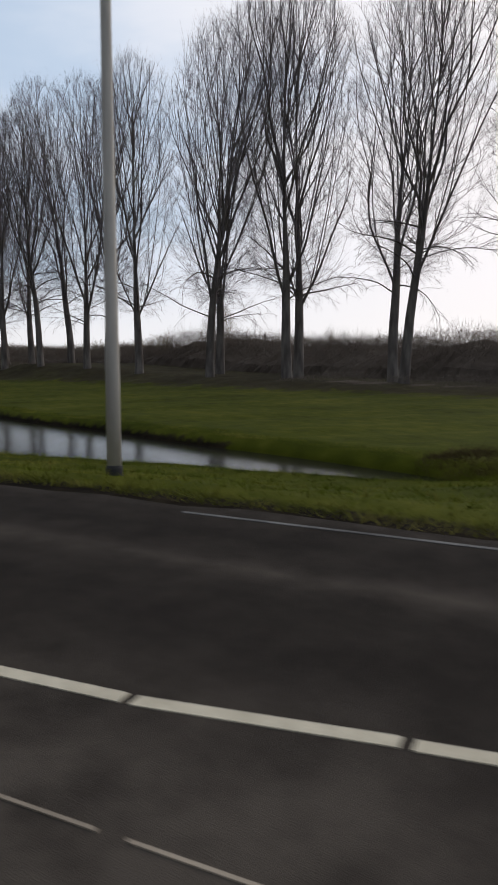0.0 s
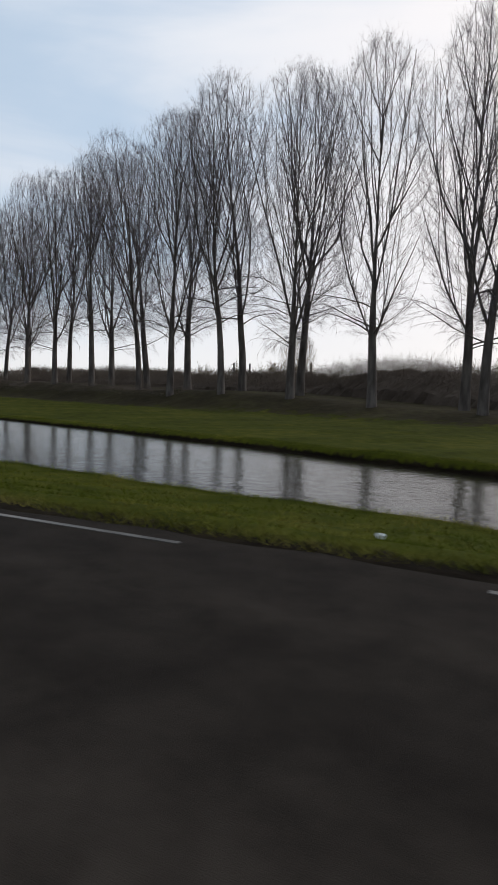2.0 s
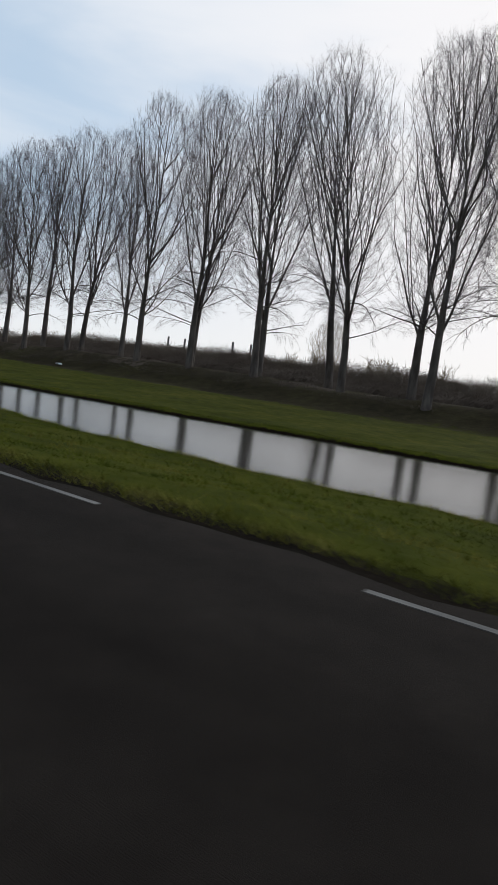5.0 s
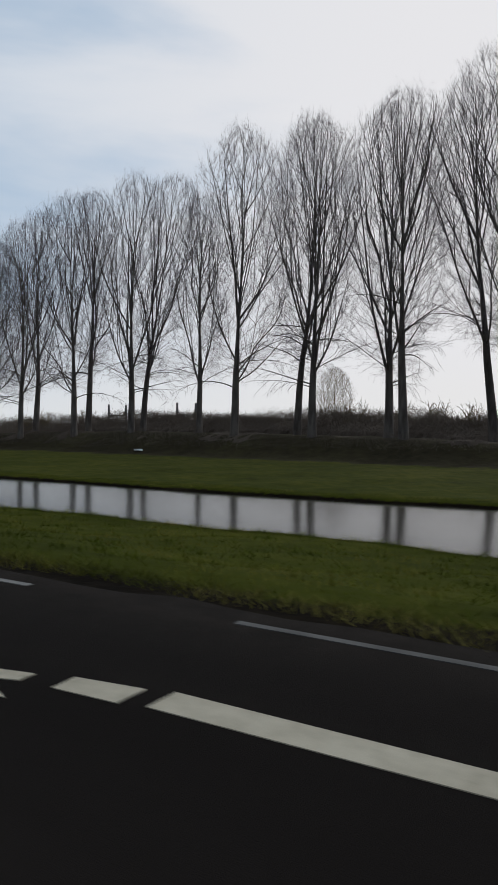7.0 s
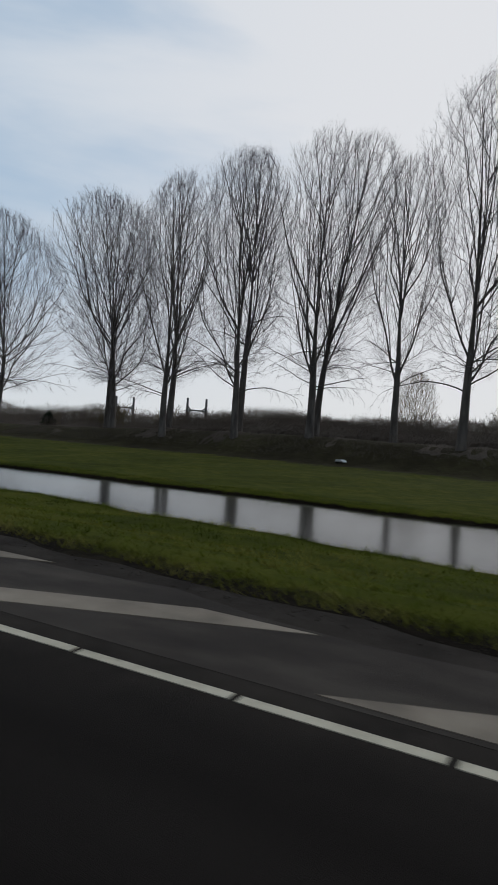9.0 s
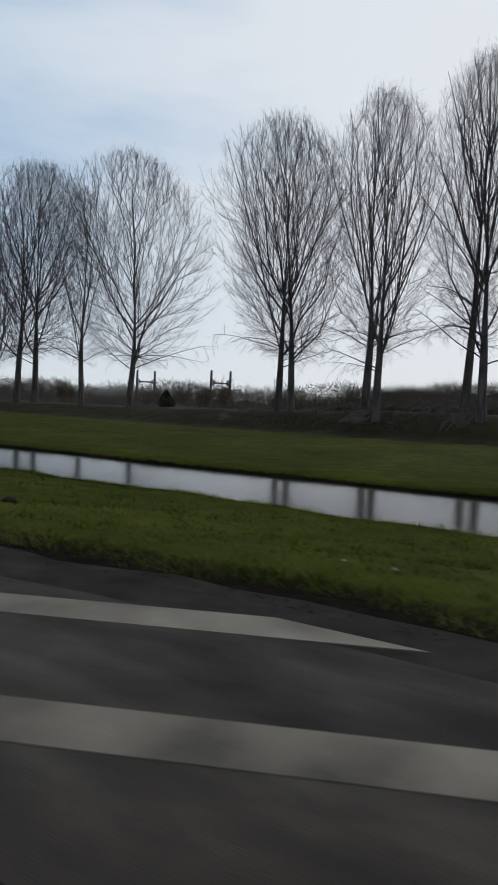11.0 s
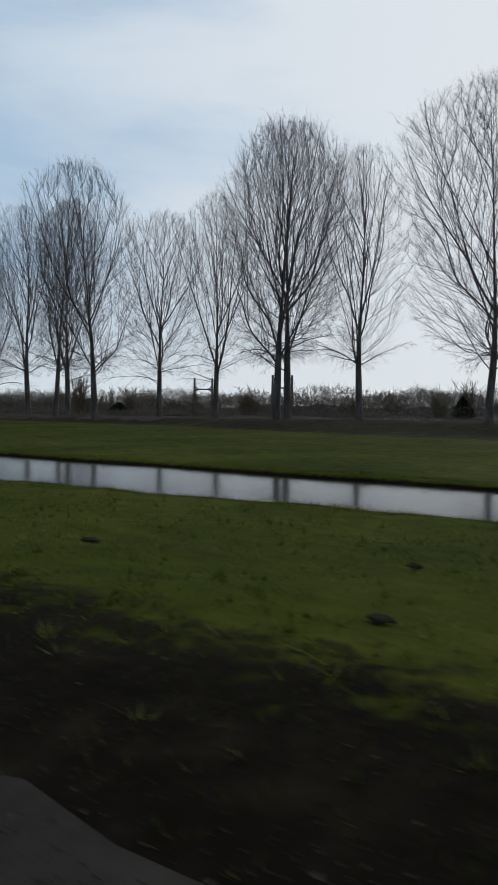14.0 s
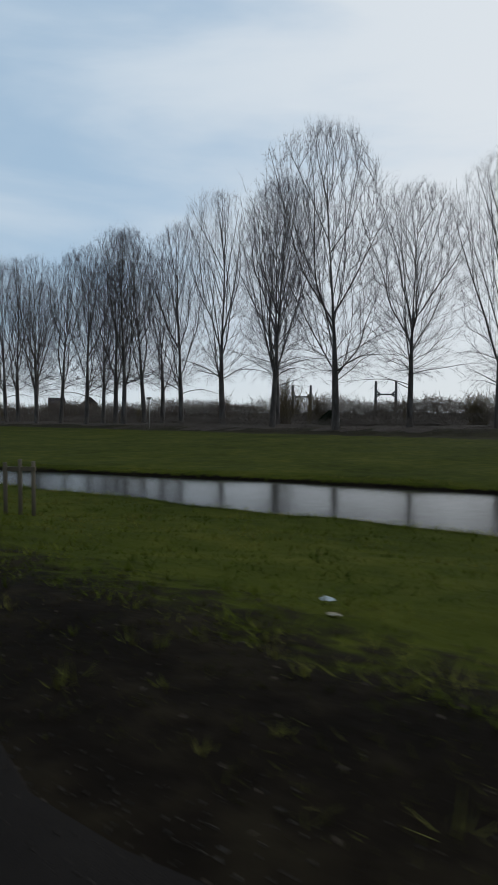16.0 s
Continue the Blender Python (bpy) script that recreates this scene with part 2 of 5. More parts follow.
M_GROUND, nt, b = material("land")
c_grass, n_fine = mottled(nt, [(0.30, (0.031, 0.037, 0.004)), (0.5, (0.056, 0.062, 0.006)), (0.68, (0.092, 0.090, 0.012))], 1.6, 0.22)
c_lit, n_lit = mottled(nt, [(0.30, (0.022, 0.018, 0.010)), (0.5, (0.040, 0.033, 0.018)), (0.68, (0.060, 0.053, 0.024))], 1.3, 0.15)
# bare soil, its colour darkened further to hold the car's shade on it
c_soil_shade, n_soil = mottled(nt, [(0.30, (0.006, 0.0045, 0.003)), (0.5, (0.012, 0.0085, 0.0055)), (0.68, (0.027, 0.020, 0.011))], 4.0, 0.7)
col = c_grass
for name_, colour, wob in (("litter", c_lit, n_lit), ("soil", c_soil_shade, n_soil)):
    at = nt.nodes.new("ShaderNodeAttribute")
    at.attribute_name = name_
    ma = nt.nodes.new("ShaderNodeMath")
    ma.operation = "MULTIPLY_ADD"
    ma.inputs[1].default_value = 1.3
    nt.links.new(wob, ma.inputs[0])
    nt.links.new(at.outputs["Fac"], ma.inputs[2])
    mr = nt.nodes.new("ShaderNodeMapRange")
    mr.interpolation_type = "SMOOTHSTEP"
    mr.inputs["From Min"].default_value, mr.inputs["From Max"].default_value = 0.85, 1.35
    nt.links.new(ma.outputs[0], mr.inputs["Value"])
    mx = nt.nodes.new("ShaderNodeMix")
    mx.data_type = "RGBA"
    nt.links.new(mr.outputs[0], mx.inputs["Factor"])
    nt.links.new(col, mx.inputs["A"])
    nt.links.new(colour, mx.inputs["B"])
    col = mx.outputs["Result"]
nt.links.new(col, b.inputs["Base Color"])
b.inputs["Roughness"].default_value = 0.95
b.inputs["Specular IOR Level"].default_value = 0.03
bp = nt.nodes.new("ShaderNodeBump")
bp.inputs["Strength"].default_value, bp.inputs["Distance"].default_value = 0.8, 0.04
nt.links.new(n_soil, bp.inputs["Height"])
nt.links.new(bp.outputs[0], b.inputs["Normal"])

M_WATER, nt, b = material("canal_water")
b.inputs["Base Color"].default_value = (0.020, 0.018, 0.012, 1)
b.inputs["Roughness"].default_value = 0.15
b.inputs["IOR"].default_value = 1.33
b.inputs["Specular IOR Level"].default_value = 0.18
tc = nt.nodes.new("ShaderNodeTexCoord")
wn = nt.nodes.new("ShaderNodeTexNoise")
wn.inputs["Scale"].default_value, wn.inputs["Detail"].default_value = 3.5, 3.0
nt.links.new(tc.outputs["Object"], wn.inputs["Vector"])
bp = nt.nodes.new("ShaderNodeBump")
bp.inputs["Strength"].default_value, bp.inputs["Distance"].default_value = 0.25, 0.02
sx = nt.nodes.new("ShaderNodeSeparateXYZ")
nt.links.new(tc.outputs["Object"], sx.inputs[0])
# a breeze ruffles the water near the canal's head
rf_ = nt.nodes.new("ShaderNodeMapRange")
for k, v in (("From Min", -58.0), ("From Max", -34.0), ("To Min", 0.2), ("To Max", 0.80)):
    rf_.inputs[k].default_value = v
nt.links.new(sx.outputs["X"], rf_.inputs["Value"])
nt.links.new(wn.outputs["Fac"], bp.inputs["Height"])
rg_ = nt.nodes.new("ShaderNodeMapRange")
for k, v in (("From Min", -24.0), ("From Max", -14.0), ("To Min", 1.0), ("To Max", 0.35)):
    rg_.inputs[k].default_value = v
nt.links.new(sx.outputs["X"], rg_.inputs["Value"])
rm_ = nt.nodes.new("ShaderNodeMath")
rm_.operation = "MULTIPLY"
nt.links.new(rf_.outputs[0], rm_.inputs[0])
nt.links.new(rg_.outputs[0], rm_.inputs[1])
nt.links.new(rm_.outputs[0], bp.inputs["Strength"])
nt.links.new(bp.outputs[0], b.inputs["Normal"])


# ---------------------------------------------------------------- mesh helpers
def mesh_from(name, verts, faces, mats, smooth=False):
    me = bpy.data.meshes.new(name)
    verts = np.asarray(verts, dtype=np.float32).reshape(-1, 3)
    faces = np.asarray(faces, dtype=np.int32)
    k = faces.shape[1]
    me.vertices.add(len(verts))
    me.vertices.foreach_set("co", verts.ravel())
    me.loops.add(faces.size)
    me.loops.foreach_set("vertex_index", faces.ravel())
    me.polygons.add(len(faces))
    me.polygons.foreach_set("loop_start", np.arange(0, faces.size, k, dtype=np.int32))
    me.polygons.foreach_set("use_smooth", np.full(len(faces), smooth))
    for m in mats:
        me.materials.append(m)
    me.update(calc_edges=True)
    return me


def child(name, me, parent, label=""):
    ob = new(name, me)
    ob.parent = parent
    return tagged(ob, label=label)


def part(name, bm, material, parent=None, label=""):
    me = bpy.data.meshes.new(name)
    bm.to_mesh(me)
    bm.free()
    me.materials.append(material)
    ob = new(name, me)
    if parent is not None:
        ob.parent = parent
    return tagged(ob, label=label)


def box(bm, x0, x1, y0, y1, z0, z1, m=Matrix()):
    c = [bm.verts.new(m @ Vector(p)) for p in ((x0, y0, z0), (x1, y0, z0), (x1, y1, z0), (x0, y1, z0), (x0, y0, z1), (x1, y0, z1), (x1, y1, z1), (x0, y1, z1))]
    for f in ((3, 2, 1, 0), (4, 5, 6, 7), (0, 1, 5, 4), (1, 2, 6, 5), (2, 3, 7, 6), (3, 0, 4, 7)):
        bm.faces.new([c[i] for i in f])


def tube(bm, rings, sides=14, caps=True):
    """A turned shape: rings of (centre, radius)."""
    rows = []
    for (cx, cy, cz), r in rings:
        rows.append([bm.verts.new((cx + r * math.cos(2 * math.pi * i / sides), cy + r * math.sin(2 * math.pi * i / sides), cz)) for i in range(sides)])
    for a, b2 in zip(rows, rows[1:]):
        for i in range(sides):
            f = bm.faces.new((a[i], a[(i + 1) % sides], b2[(i + 1) % sides], b2[i]))
            f.smooth = True
    if caps:
        bm.faces.new(rows[0][::-1])
        bm.faces.new(rows[-1])


# ---------------------------------------------------------------- ground, canal and road
def edge_y(x):
    """The road's right-hand edge line: a straight, a bend and a straight."""
    x = np.asarray(x, float)
    return np.where(x > -31, 11.3 + 0.303 * (x + 20), np.where(x > -51.3, 4.9 + 0.303 / 40.6 * (x + 51.3) ** 2, 4.9))


def edge_slope(x):
    x = np.asarray(x, float)
    return np.where(x > -31, 0.303, np.where(x > -51.3, 0.303 / 20.3 * (x + 51.3), 0.0))


def on_road(x, d):
    """The point d metres to the right of the edge line at x."""
    m = float(edge_slope(x))
    k = math.hypot(1, m)
    return x - d * m / k, float(edge_y(x)) + d / k


SHOULDER = ([-420, -160, -150, -139, -128, -118, -110, -97, -85, -75, 60], [0.0, 0.0, 0.25, 0.45, 1.3, 2.4, 3.0, 2.2, 1.0, 0.3, 0.26])
NEAR = ([-420, -185, -171, -158, -147, -137, -130, -118, -111, -93, -88, -74, -61, -43, -38, -33.7, -28, -22.5, -18, -13.6, -9.6, -7.3, -5.0, 0, 20, 60], [14.0, 14.3, 15.1, 16.0, 17.0, 18.0, 17.2, 16.9, 16.5, 14.7, 14.0, 14.1, 13.4, 14.6, 15.2, 15.7, 16.8, 18.0, 19.5, 20.4, 22.2, 23.0, 23.9, 25.5, 31, 43])
FAR = ([-420, -220, -184, -173, -166, -155, -138, -119, -100, -82, -70, -60, -50, -38, -25, -14, -7.5, -5.0, 0, 20, 60], [15.5, 16, 17.8, 21.0, 22.4, 22.8, 22.8, 22.2, 22.3, 22.0, 23.2, 24.6, 25.3, 25.5, 24.9, 24.5, 24.3, 24.3, 25.6, 31.1, 43.1])
FOOT = ([-420, -240, -200, -180, -160, -140, -110, -60, -30, 60], [60, 58, 54, 53, 48.5, 45.2, 44.6, 42.5, 43, 46])
CREST = ([-420, -200, -180, -160, -145, -132, -124, -110, -92, -84, -75, -70, -62, -54, -46, -32, -20, 60], [-0.1, -0.1, 0.1, 0.3, 0.5, 0.85, 1.2, 1.4, 1.3, 1.15, 0.9, 1.0, 1.15, 0.85, 0.45, 0.15, -0.05, -0.1])
WATER_Z = -0.92


def road_edge(x):
    return edge_y(x) + np.interp(x, *SHOULDER) * np.sqrt(1 + edge_slope(x) ** 2)


def near_y(x):
    return np.interp(x, *NEAR) + 0.12 * np.sin(x * 0.9) + 0.08 * np.sin(x * 2.3 + 1)


def far_y(x):
    return np.maximum(np.interp(x, *FAR) + 0.08 * np.sin(x * 0.7 + 2), near_y(x) + 0.05)


def smooth(q):
    q = np.clip(q, 0, 1)
    return q * q * (3 - 2 * q)


def ground_z(x, y):
    """Height of the land."""
    x, y = np.asarray(x, float), np.asarray(y, float)
    re, ny, fy, ft = road_edge(x), near_y(x), far_y(x), np.interp(x, *FOOT)
    wide = np.clip((fy - ny) / 1.2, 0, 1) * np.clip((-4.0 - x) / 2, 0, 1)
    s = np.clip((y - re) / np.maximum(ny - re, 0.5), 0, 1)
    lip = -0.89 * np.clip((-2 - x) / 3.5, 0, 1) - 0.45 * (1 - np.clip((-2 - x) / 3.5, 0, 1))
    bank = -0.012 + (lip + 0.012) * (1 - (1 - np.clip((s - 0.13) / 0.87, 0, 1)) ** 1.5)
    m = np.clip((y - fy) / np.maximum(ft - fy, 1), 0, 1)
    rim_h = np.interp(x, [-55, -32], [0.11, 0.26])
    meadow = lip + rim_h * np.clip((y - fy) / 0.2, 0, 1) + (-0.50 - lip - rim_h) * m + (np.interp(x, *CREST) + 0.5) * smooth((y - ft) / 6.0) - 0.4 * smooth((y - ft - 24) / 25)
    z = np.where(y < ny, bank, meadow)
    wet = (y > ny) & (y < fy)
    depth = np.clip(np.minimum(y - ny, fy - y) / 0.22, 0, 1)
    z = np.where(wet, lip - 0.8 * depth * wide, z)
    z = np.where(y < re, -0.02, z)
    n = 0.045 * np.sin(x * 0.8 + y * 0.5) * np.sin(y * 0.9 - x * 0.3) + 0.025 * np.sin(x * 2.1 - y * 1.3) + 0.015 * np.sin(x * 4.7 + y * 3.9)
    return z + n * np.clip((y - re - 0.3) / 2, 0, 1) * np.clip(np.abs(y - ny) / 0.8, 0, 1) * np.clip(np.abs(y - fy) / 0.8, 0, 1) * np.where(wet, 0, 1)


xs = np.unique(np.round(np.concatenate([np.arange(-900, -280, 30.0), np.arange(-280, -190, 2.5), np.arange(-190, 8, 0.55), np.arange(8, 60, 2.0), np.arange(60, 361, 30.0)]), 3))
rows_y = []
for x in xs:
    re, ny, fy, ft = float(road_edge(x)), float(near_y(x)), float(far_y(x)), float(np.interp(x, *FOOT))
    w = min(1.0, (fy - ny) / 2)
    r = [-300.0, -60.0, -12.0, re - 0.02]
    r += list(re + (ny - re) * np.concatenate([[0.006, 0.02, 0.04, 0.065, 0.095, 0.13], np.linspace(0.17, 0.999, 18)]))
    r += [ny + 0.12 * w, ny + 0.25 * w, (ny + fy) / 2, fy - 0.25 * w, fy - 0.12 * w, fy + 0.01]
    r += list(fy + 0.05 + (max(ft, fy + 1) - fy - 0.05) * np.linspace(0.01, 1, 16)[:-1])
    r += list(max(ft, fy + 1) + np.linspace(0, 7, 9)) + [ft + 12 + 10, ft + 26 + 10, ft + 51 + 10, 160, 260, 500, 1500]
    rows_y.append(r)
gy = np.array(rows_y)
gx = np.repeat(xs[:, None], gy.shape[1], axis=1)
gz = ground_z(gx, gy)
idx = np.arange(gy.size).reshape(gy.shape)
quads = np.stack([idx[:-1, :-1], idx[1:, :-1], idx[1:, 1:], idx[:-1, 1:]], -1).reshape(-1, 4)
ground = new("ground", mesh_from("ground", np.stack([gx, gy, gz], -1), quads, [M_GROUND], True))
ft_ = np.interp(gx, *FOOT)
mask = np.clip((gy - ft_ - np.interp(gx, [-190, -150, -130, -75, -55, 0], [-2.0, -3.0, -3.2, -2.4, -0.5, 0.5])) / 4.0, 0, 1)
at = ground.data.attributes.new("litter", "FLOAT", "POINT")
at.data.foreach_set("value", mask.ravel().astype(np.float32))
# soil strip; widened past x = -130 to paint in shade beside the car
soil_shade_w = np.interp(gx, [-200, -158, -150, -138, -130, -118, -80, 10], [3.0, 3.0, 2.9, 2.1, 1.5, 0.8, 0.60, 0.62])
mask = np.clip(1.25 - (gy - road_edge(gx)) / soil_shade_w, 0, 1) * (gy > road_edge(gx) - 6.0)
# the same dark colour in a thin line along the far waterline
bank_gap = gy - far_y(gx)
mask = np.maximum(mask, np.where((bank_gap > -0.4) & (bank_gap < 0.06) & (gx < -12), 0.8, 0.0))
at = ground.data.attributes.new("soil", "FLOAT", "POINT")
at.data.foreach_set("value", mask.ravel().astype(np.float32))
tagged(ground, "rough winter grass verge, meadow and low dike", "ground", kind="structure")

wx = np.arange(-420, -1, 1.0)
wv = np.concatenate([np.stack([wx, near_y(wx) - 0.3, np.full_like(wx, WATER_Z)], -1), np.stack([wx, far_y(wx) + 0.3, np.full_like(wx, WATER_Z)], -1)])
k = len(wx)
wf = [(i, i + 1, k + i + 1, k + i) for i in range(k - 1)]
water = new("water", mesh_from("water", wv, wf, [M_WATER]))
tagged(water, "still canal water mirroring a pale sky", "water", kind="structure")

rx = np.concatenate([np.arange(-500, -170, 10.0), np.arange(-170, 20, 0.5), np.arange(20, 201, 10.0)])
rag = 0.05 * np.sin(rx * 3.1) + 0.04 * np.sin(rx * 7.7 + 1) + 0.03 * np.sin(rx * 1.3)
redge = road_edge(rx) + rag
BANDS = (-11.0, -7.0, -3.8, -3.4, -3.05, -2.7, -2.3, -1.9, -1.45, -1.2, -0.95, -0.5, 0.0)
WEAR = (0.9, 0.9, 0.95, 0.9, 0.55, 0.30, 0.03, 0.0, 0.12, 0.55, 0.12, 0.0, 0.10)
rim = [np.stack([rx, edge_y(rx) + np.minimum(d, np.interp(rx, *SHOULDER) - 0.25 + 0.2 * d) * np.sqrt(1 + edge_slope(rx) ** 2), np.zeros_like(rx)], -1) for d in BANDS]
rim += [np.stack([rx, redge, np.zeros_like(rx)], -1), np.stack([rx, redge + 0.05, np.full_like(rx, -0.05)], -1)]
rv = np.stack(rim)
ri = np.arange(rv.shape[0] * len(rx)).reshape(rv.shape[0], len(rx))
rf = np.stack([ri[:-1, :-1], ri[:-1, 1:], ri[1:, 1:], ri[1:, :-1]], -1).reshape(-1, 4)
road = new("road", mesh_from("road", rv, rf, [M_ASPHALT]))
at = road.data.attributes.new("wear", "FLOAT", "POINT")
fade = np.interp(rx, [-110, -60, -35, -14, -9, 0], [0.08, 0.10, 0.15, 0.30, 0.65, 0.85])
floor_ = np.interp(rx, [-60, -40], [0.0, 0.20])[None]
wear = floor_ + np.concatenate([np.outer(WEAR, fade), np.tile(0.35 * fade, (2, 1))])
brown = np.interp(rx, [-150, -142, -138, -124, -118, -100, -86, -78, -50, 5], [0.08, 0.30, 0.62, 0.66, 0.60, 0.45, 0.42, 0.28, 0.22, 0.30])
wear[-4:] = np.maximum(wear[-4:], brown[None] * np.array([[0.2], [0.8], [1.0], [1.0]]))
at.data.foreach_set("value", wear.ravel().astype(np.float32))
tagged(road, "dark worn asphalt road surface", "road", kind="structure")


# ---------------------------------------------------------------- road markings
def flat(name, pts, mat, parent, z=0.005):
    """A painted figure: a thin plate on the road."""
    bm = bmesh.new()
    top = [bm.verts.new((x, y, z)) for x, y in pts]
    low = [bm.verts.new((x, y, -0.002)) for x, y in pts]
    f = bm.faces.new(top)
    bm.normal_update()
    if f.normal.z < 0:
        f.normal_flip()
    n = len(pts)
    for i in range(n):
        bm.faces.new((top[i], low[i], low[(i + 1) % n], top[(i + 1) % n]))
    return part(name, bm, mat, parent)


def marking(name, label):
    return tagged(new(name), label, "road marking", kind="structure")


def strip(name, x0, x1, d0, d1, width, mat, parent):
    """A painted strip along the road from x0 to x1, its middle going from d0 to d1."""
    n = max(2, int(abs(x1 - x0) / 1.5) + 1)
    q = np.linspace(0, 1, n)
    a = [on_road(x0 + (x1 - x0) * t, d0 + (d1 - d0) * t + width / 2) for t in q]
    b2 = [on_road(x0 + (x1 - x0) * t, d0 + (d1 - d0) * t - width / 2) for t in q]
    return flat(name, a + b2[::-1], mat, parent)


edge_line = marking("trim_edge_line", "thin worn white dashed edge line along the asphalt")
for a, b2 in ((12.0, 8.5), (4.5, 1.0), (-1.0, -4.3), (-7.17, -9.92), (-12.5, -15.4), (-17.72, -20.6), (-22.96, -25.25), (-27.9, -30.2), (-30.25 - 2.6, -36.0), (-38.2, -41), (-43.3, -46.2), (-48.5, -51.3), (-53.9, -57.0), (-58.8, -61.9), (-63.8, -66.87), (-68.8, -71.77), (-73.8, -76.4)):
    strip("dash", a, b2, 0.0, 0.0, 0.055 if a > -5 else 0.075, M_GHOST if a > -5 else M_WORN, edge_line)

taper_line = marking("trim_taper_line", "white solid line of short blocks beside the hatching")
x = -79.0
while x > -128:
    q = (x + 79) / -49.0
    strip("block", x, x - 1.0, -0.06 - 0.21 * min(1, q * 6) + 0.34 * q, -0.06 - 0.21 * min(1, q * 6) + 0.34 * q, 0.08, M_PAINT, taper_line)
    x -= 1.05
right_line = marking("trim_right_line", "white dashed line at the road's edge")
strip("dash", -144.34, -144.54, 0.25, 0.21, 0.08, M_FADED, right_line)

old_lane = marking("pavement_taper", "older pale grey asphalt where the lane tapers off")
ox = np.linspace(-82, -123, 46)
flat("surface", [(x, 4.88 + 0.28 * (x + 79) / -49) for x in ox] + [(x, max(4.88 + 0.28 * (x + 79) / -49 + 0.05, float(road_edge(x)) - np.interp(x, [-123, -116, -100, -82], [1.0, 0.75, 0.5, 0.3]) + 0.08 * math.sin(x * 2.3) + 0.06 * math.sin(x * 5.1))) for x in ox[::-1]], M_OLD, old_lane, z=0.002)
hatching = marking("trim_hatching", "broad faded white hatched bars on the tapering lane")
for i in range(-7, 5):
    xc = -109.5 - 3.7 * i
    pts = []
    for yy, side in ((0, 1), (1, 1), (1, -1), (0, -1)):
        # bar runs from the taper line to the asphalt's edge, sloping 0.4
        lo = 5.0 + 0.0
        hi = float(road_edge(xc + (6.8 - 6) / 0.4)) - 0.35
        hi = max(lo + 0.25, hi)
        y_ = lo if yy == 0 else hi
        pts.append((xc + (y_ - 6.0) / 0.4 + (-0.42 if side > 0 else 0.52), y_))
    if -114 < xc < -87:
        flat("bar", pts, M_FADED, hatching, z=0.006)

flat("bar", [(-85.9, 4.82), (-85.3, 5.0), (-84.5, 5.3), (-83.2, 5.45), (-83.6, 5.0), (-84.4, 4.92), (-85.2, 4.82)], M_FADED, hatching, z=0.006)

lane_line = marking("trim_lane_line", "white lane line laid in short blocks")
KNOTS = ([-29.6, -24.9, -12.4, -7.7, -6.8, -6.1, -5.0, -3.4, -2.4, -1.5, 2.4], [-3.36, -3.36, -3.45, -3.17, -3.05, -2.93, -2.94, -2.98, -2.81, -2.65, -2.1])
strip("block", -11.6, -14.3, -3.43, -3.44, 0.27, M_PAINT, lane_line)
strip("block", -24.9, -29.6, -3.43, -3.43, 0.24, M_PAINT, lane_line)
for x0, n in ((2.115, 13),):
    for i in range(n):
        a, b2 = x0 - 0.995 * i, x0 - 0.995 * (i + 1)
        strip("block", a, b2 + 0.045, float(np.interp(a, *KNOTS)), float(np.interp(b2, *KNOTS)), 0.075, M_PAINT, lane_line)
old_line = marking("trim_old_line", "old scuffed line almost worn off the asphalt")
for a, b2 in ((0.6, -0.4), (-0.7, -1.62), (-1.9, -2.4), (-2.5, -3.6)):
    strip("worn_strip", a, b2, -3.44 + 0.035 * a, -3.44 + 0.035 * b2, 0.014, M_FADED, old_line)

ARROW_HEAD = ((-4.2, -0.60), (-3.40, -0.18), (-3.2, -0.07), (-2.94, -0.22), (-2.57, -0.13), (-2.57, -0.24), (-2.75, -0.30), (-2.45, -0.43))
ARROW_BLOCK = ((-2.35, -0.22), (-2.36, -0.05), (-1.94, 0.02), (-1.95, -0.19))
ARROW_SHAFT = ((-1.80, -0.15), (-1.79, 0.07), (0.0, 0.10), (0.0, -0.10))


def merge_arrow(x, y, turn):
    t = marking("trim_merge_arrow", "white merge arrow painted on the lane")
    ca, sa = math.cos(turn), math.sin(turn)
    for nm, pts in (("arrow_head", ARROW_HEAD), ("block", ARROW_BLOCK), ("shaft", ARROW_SHAFT)):
        flat(nm, [(x + ca * u - sa * v, y + sa * u + ca * v) for u, v in pts], M_PAINT, t)


merge_arrow(-32.08, 6.26, math.atan(0.27))
merge_arrow(-59.0, 3.53, 0.0)
merge_arrow(-69.6, 3.58, -0.01)


# ---------------------------------------------------------------- bare trees
def sweep(P, R, sides):
    """Tubes along many curves at once. P: (n, k, 3) points, R: (n, k) radii."""
    n, k, _ = P.shape
    d = np.gradient(P, axis=1)
    d /= np.linalg.norm(d, axis=2, keepdims=True) + 1e-9
    ref = np.where(np.abs(d[:, :1, 2:3]) > 0.9, np.array([1.0, 0, 0]), np.array([0, 0, 1.0]))
    u = np.cross(d, ref)
    u /= np.linalg.norm(u, axis=2, keepdims=True) + 1e-9
    v = np.cross(d, u)
    a = np.arange(sides) * 2 * np.pi / sides
    V = P[:, :, None] + R[:, :, None, None] * (np.cos(a)[:, None] * u[:, :, None] + np.sin(a)[:, None] * v[:, :, None])
    base = np.arange(n * k * sides).reshape(n, k, sides)
    nxt = np.roll(base, -1, 2)
    q1 = np.stack([base[:, :-1], nxt[:, :-1], nxt[:, 1:]], -1).reshape(-1, 3)
    q2 = np.stack([base[:, :-1], nxt[:, 1:], base[:, 1:]], -1).reshape(-1, 3)
    return V.reshape(-1, 3), np.concatenate([q1, q2])


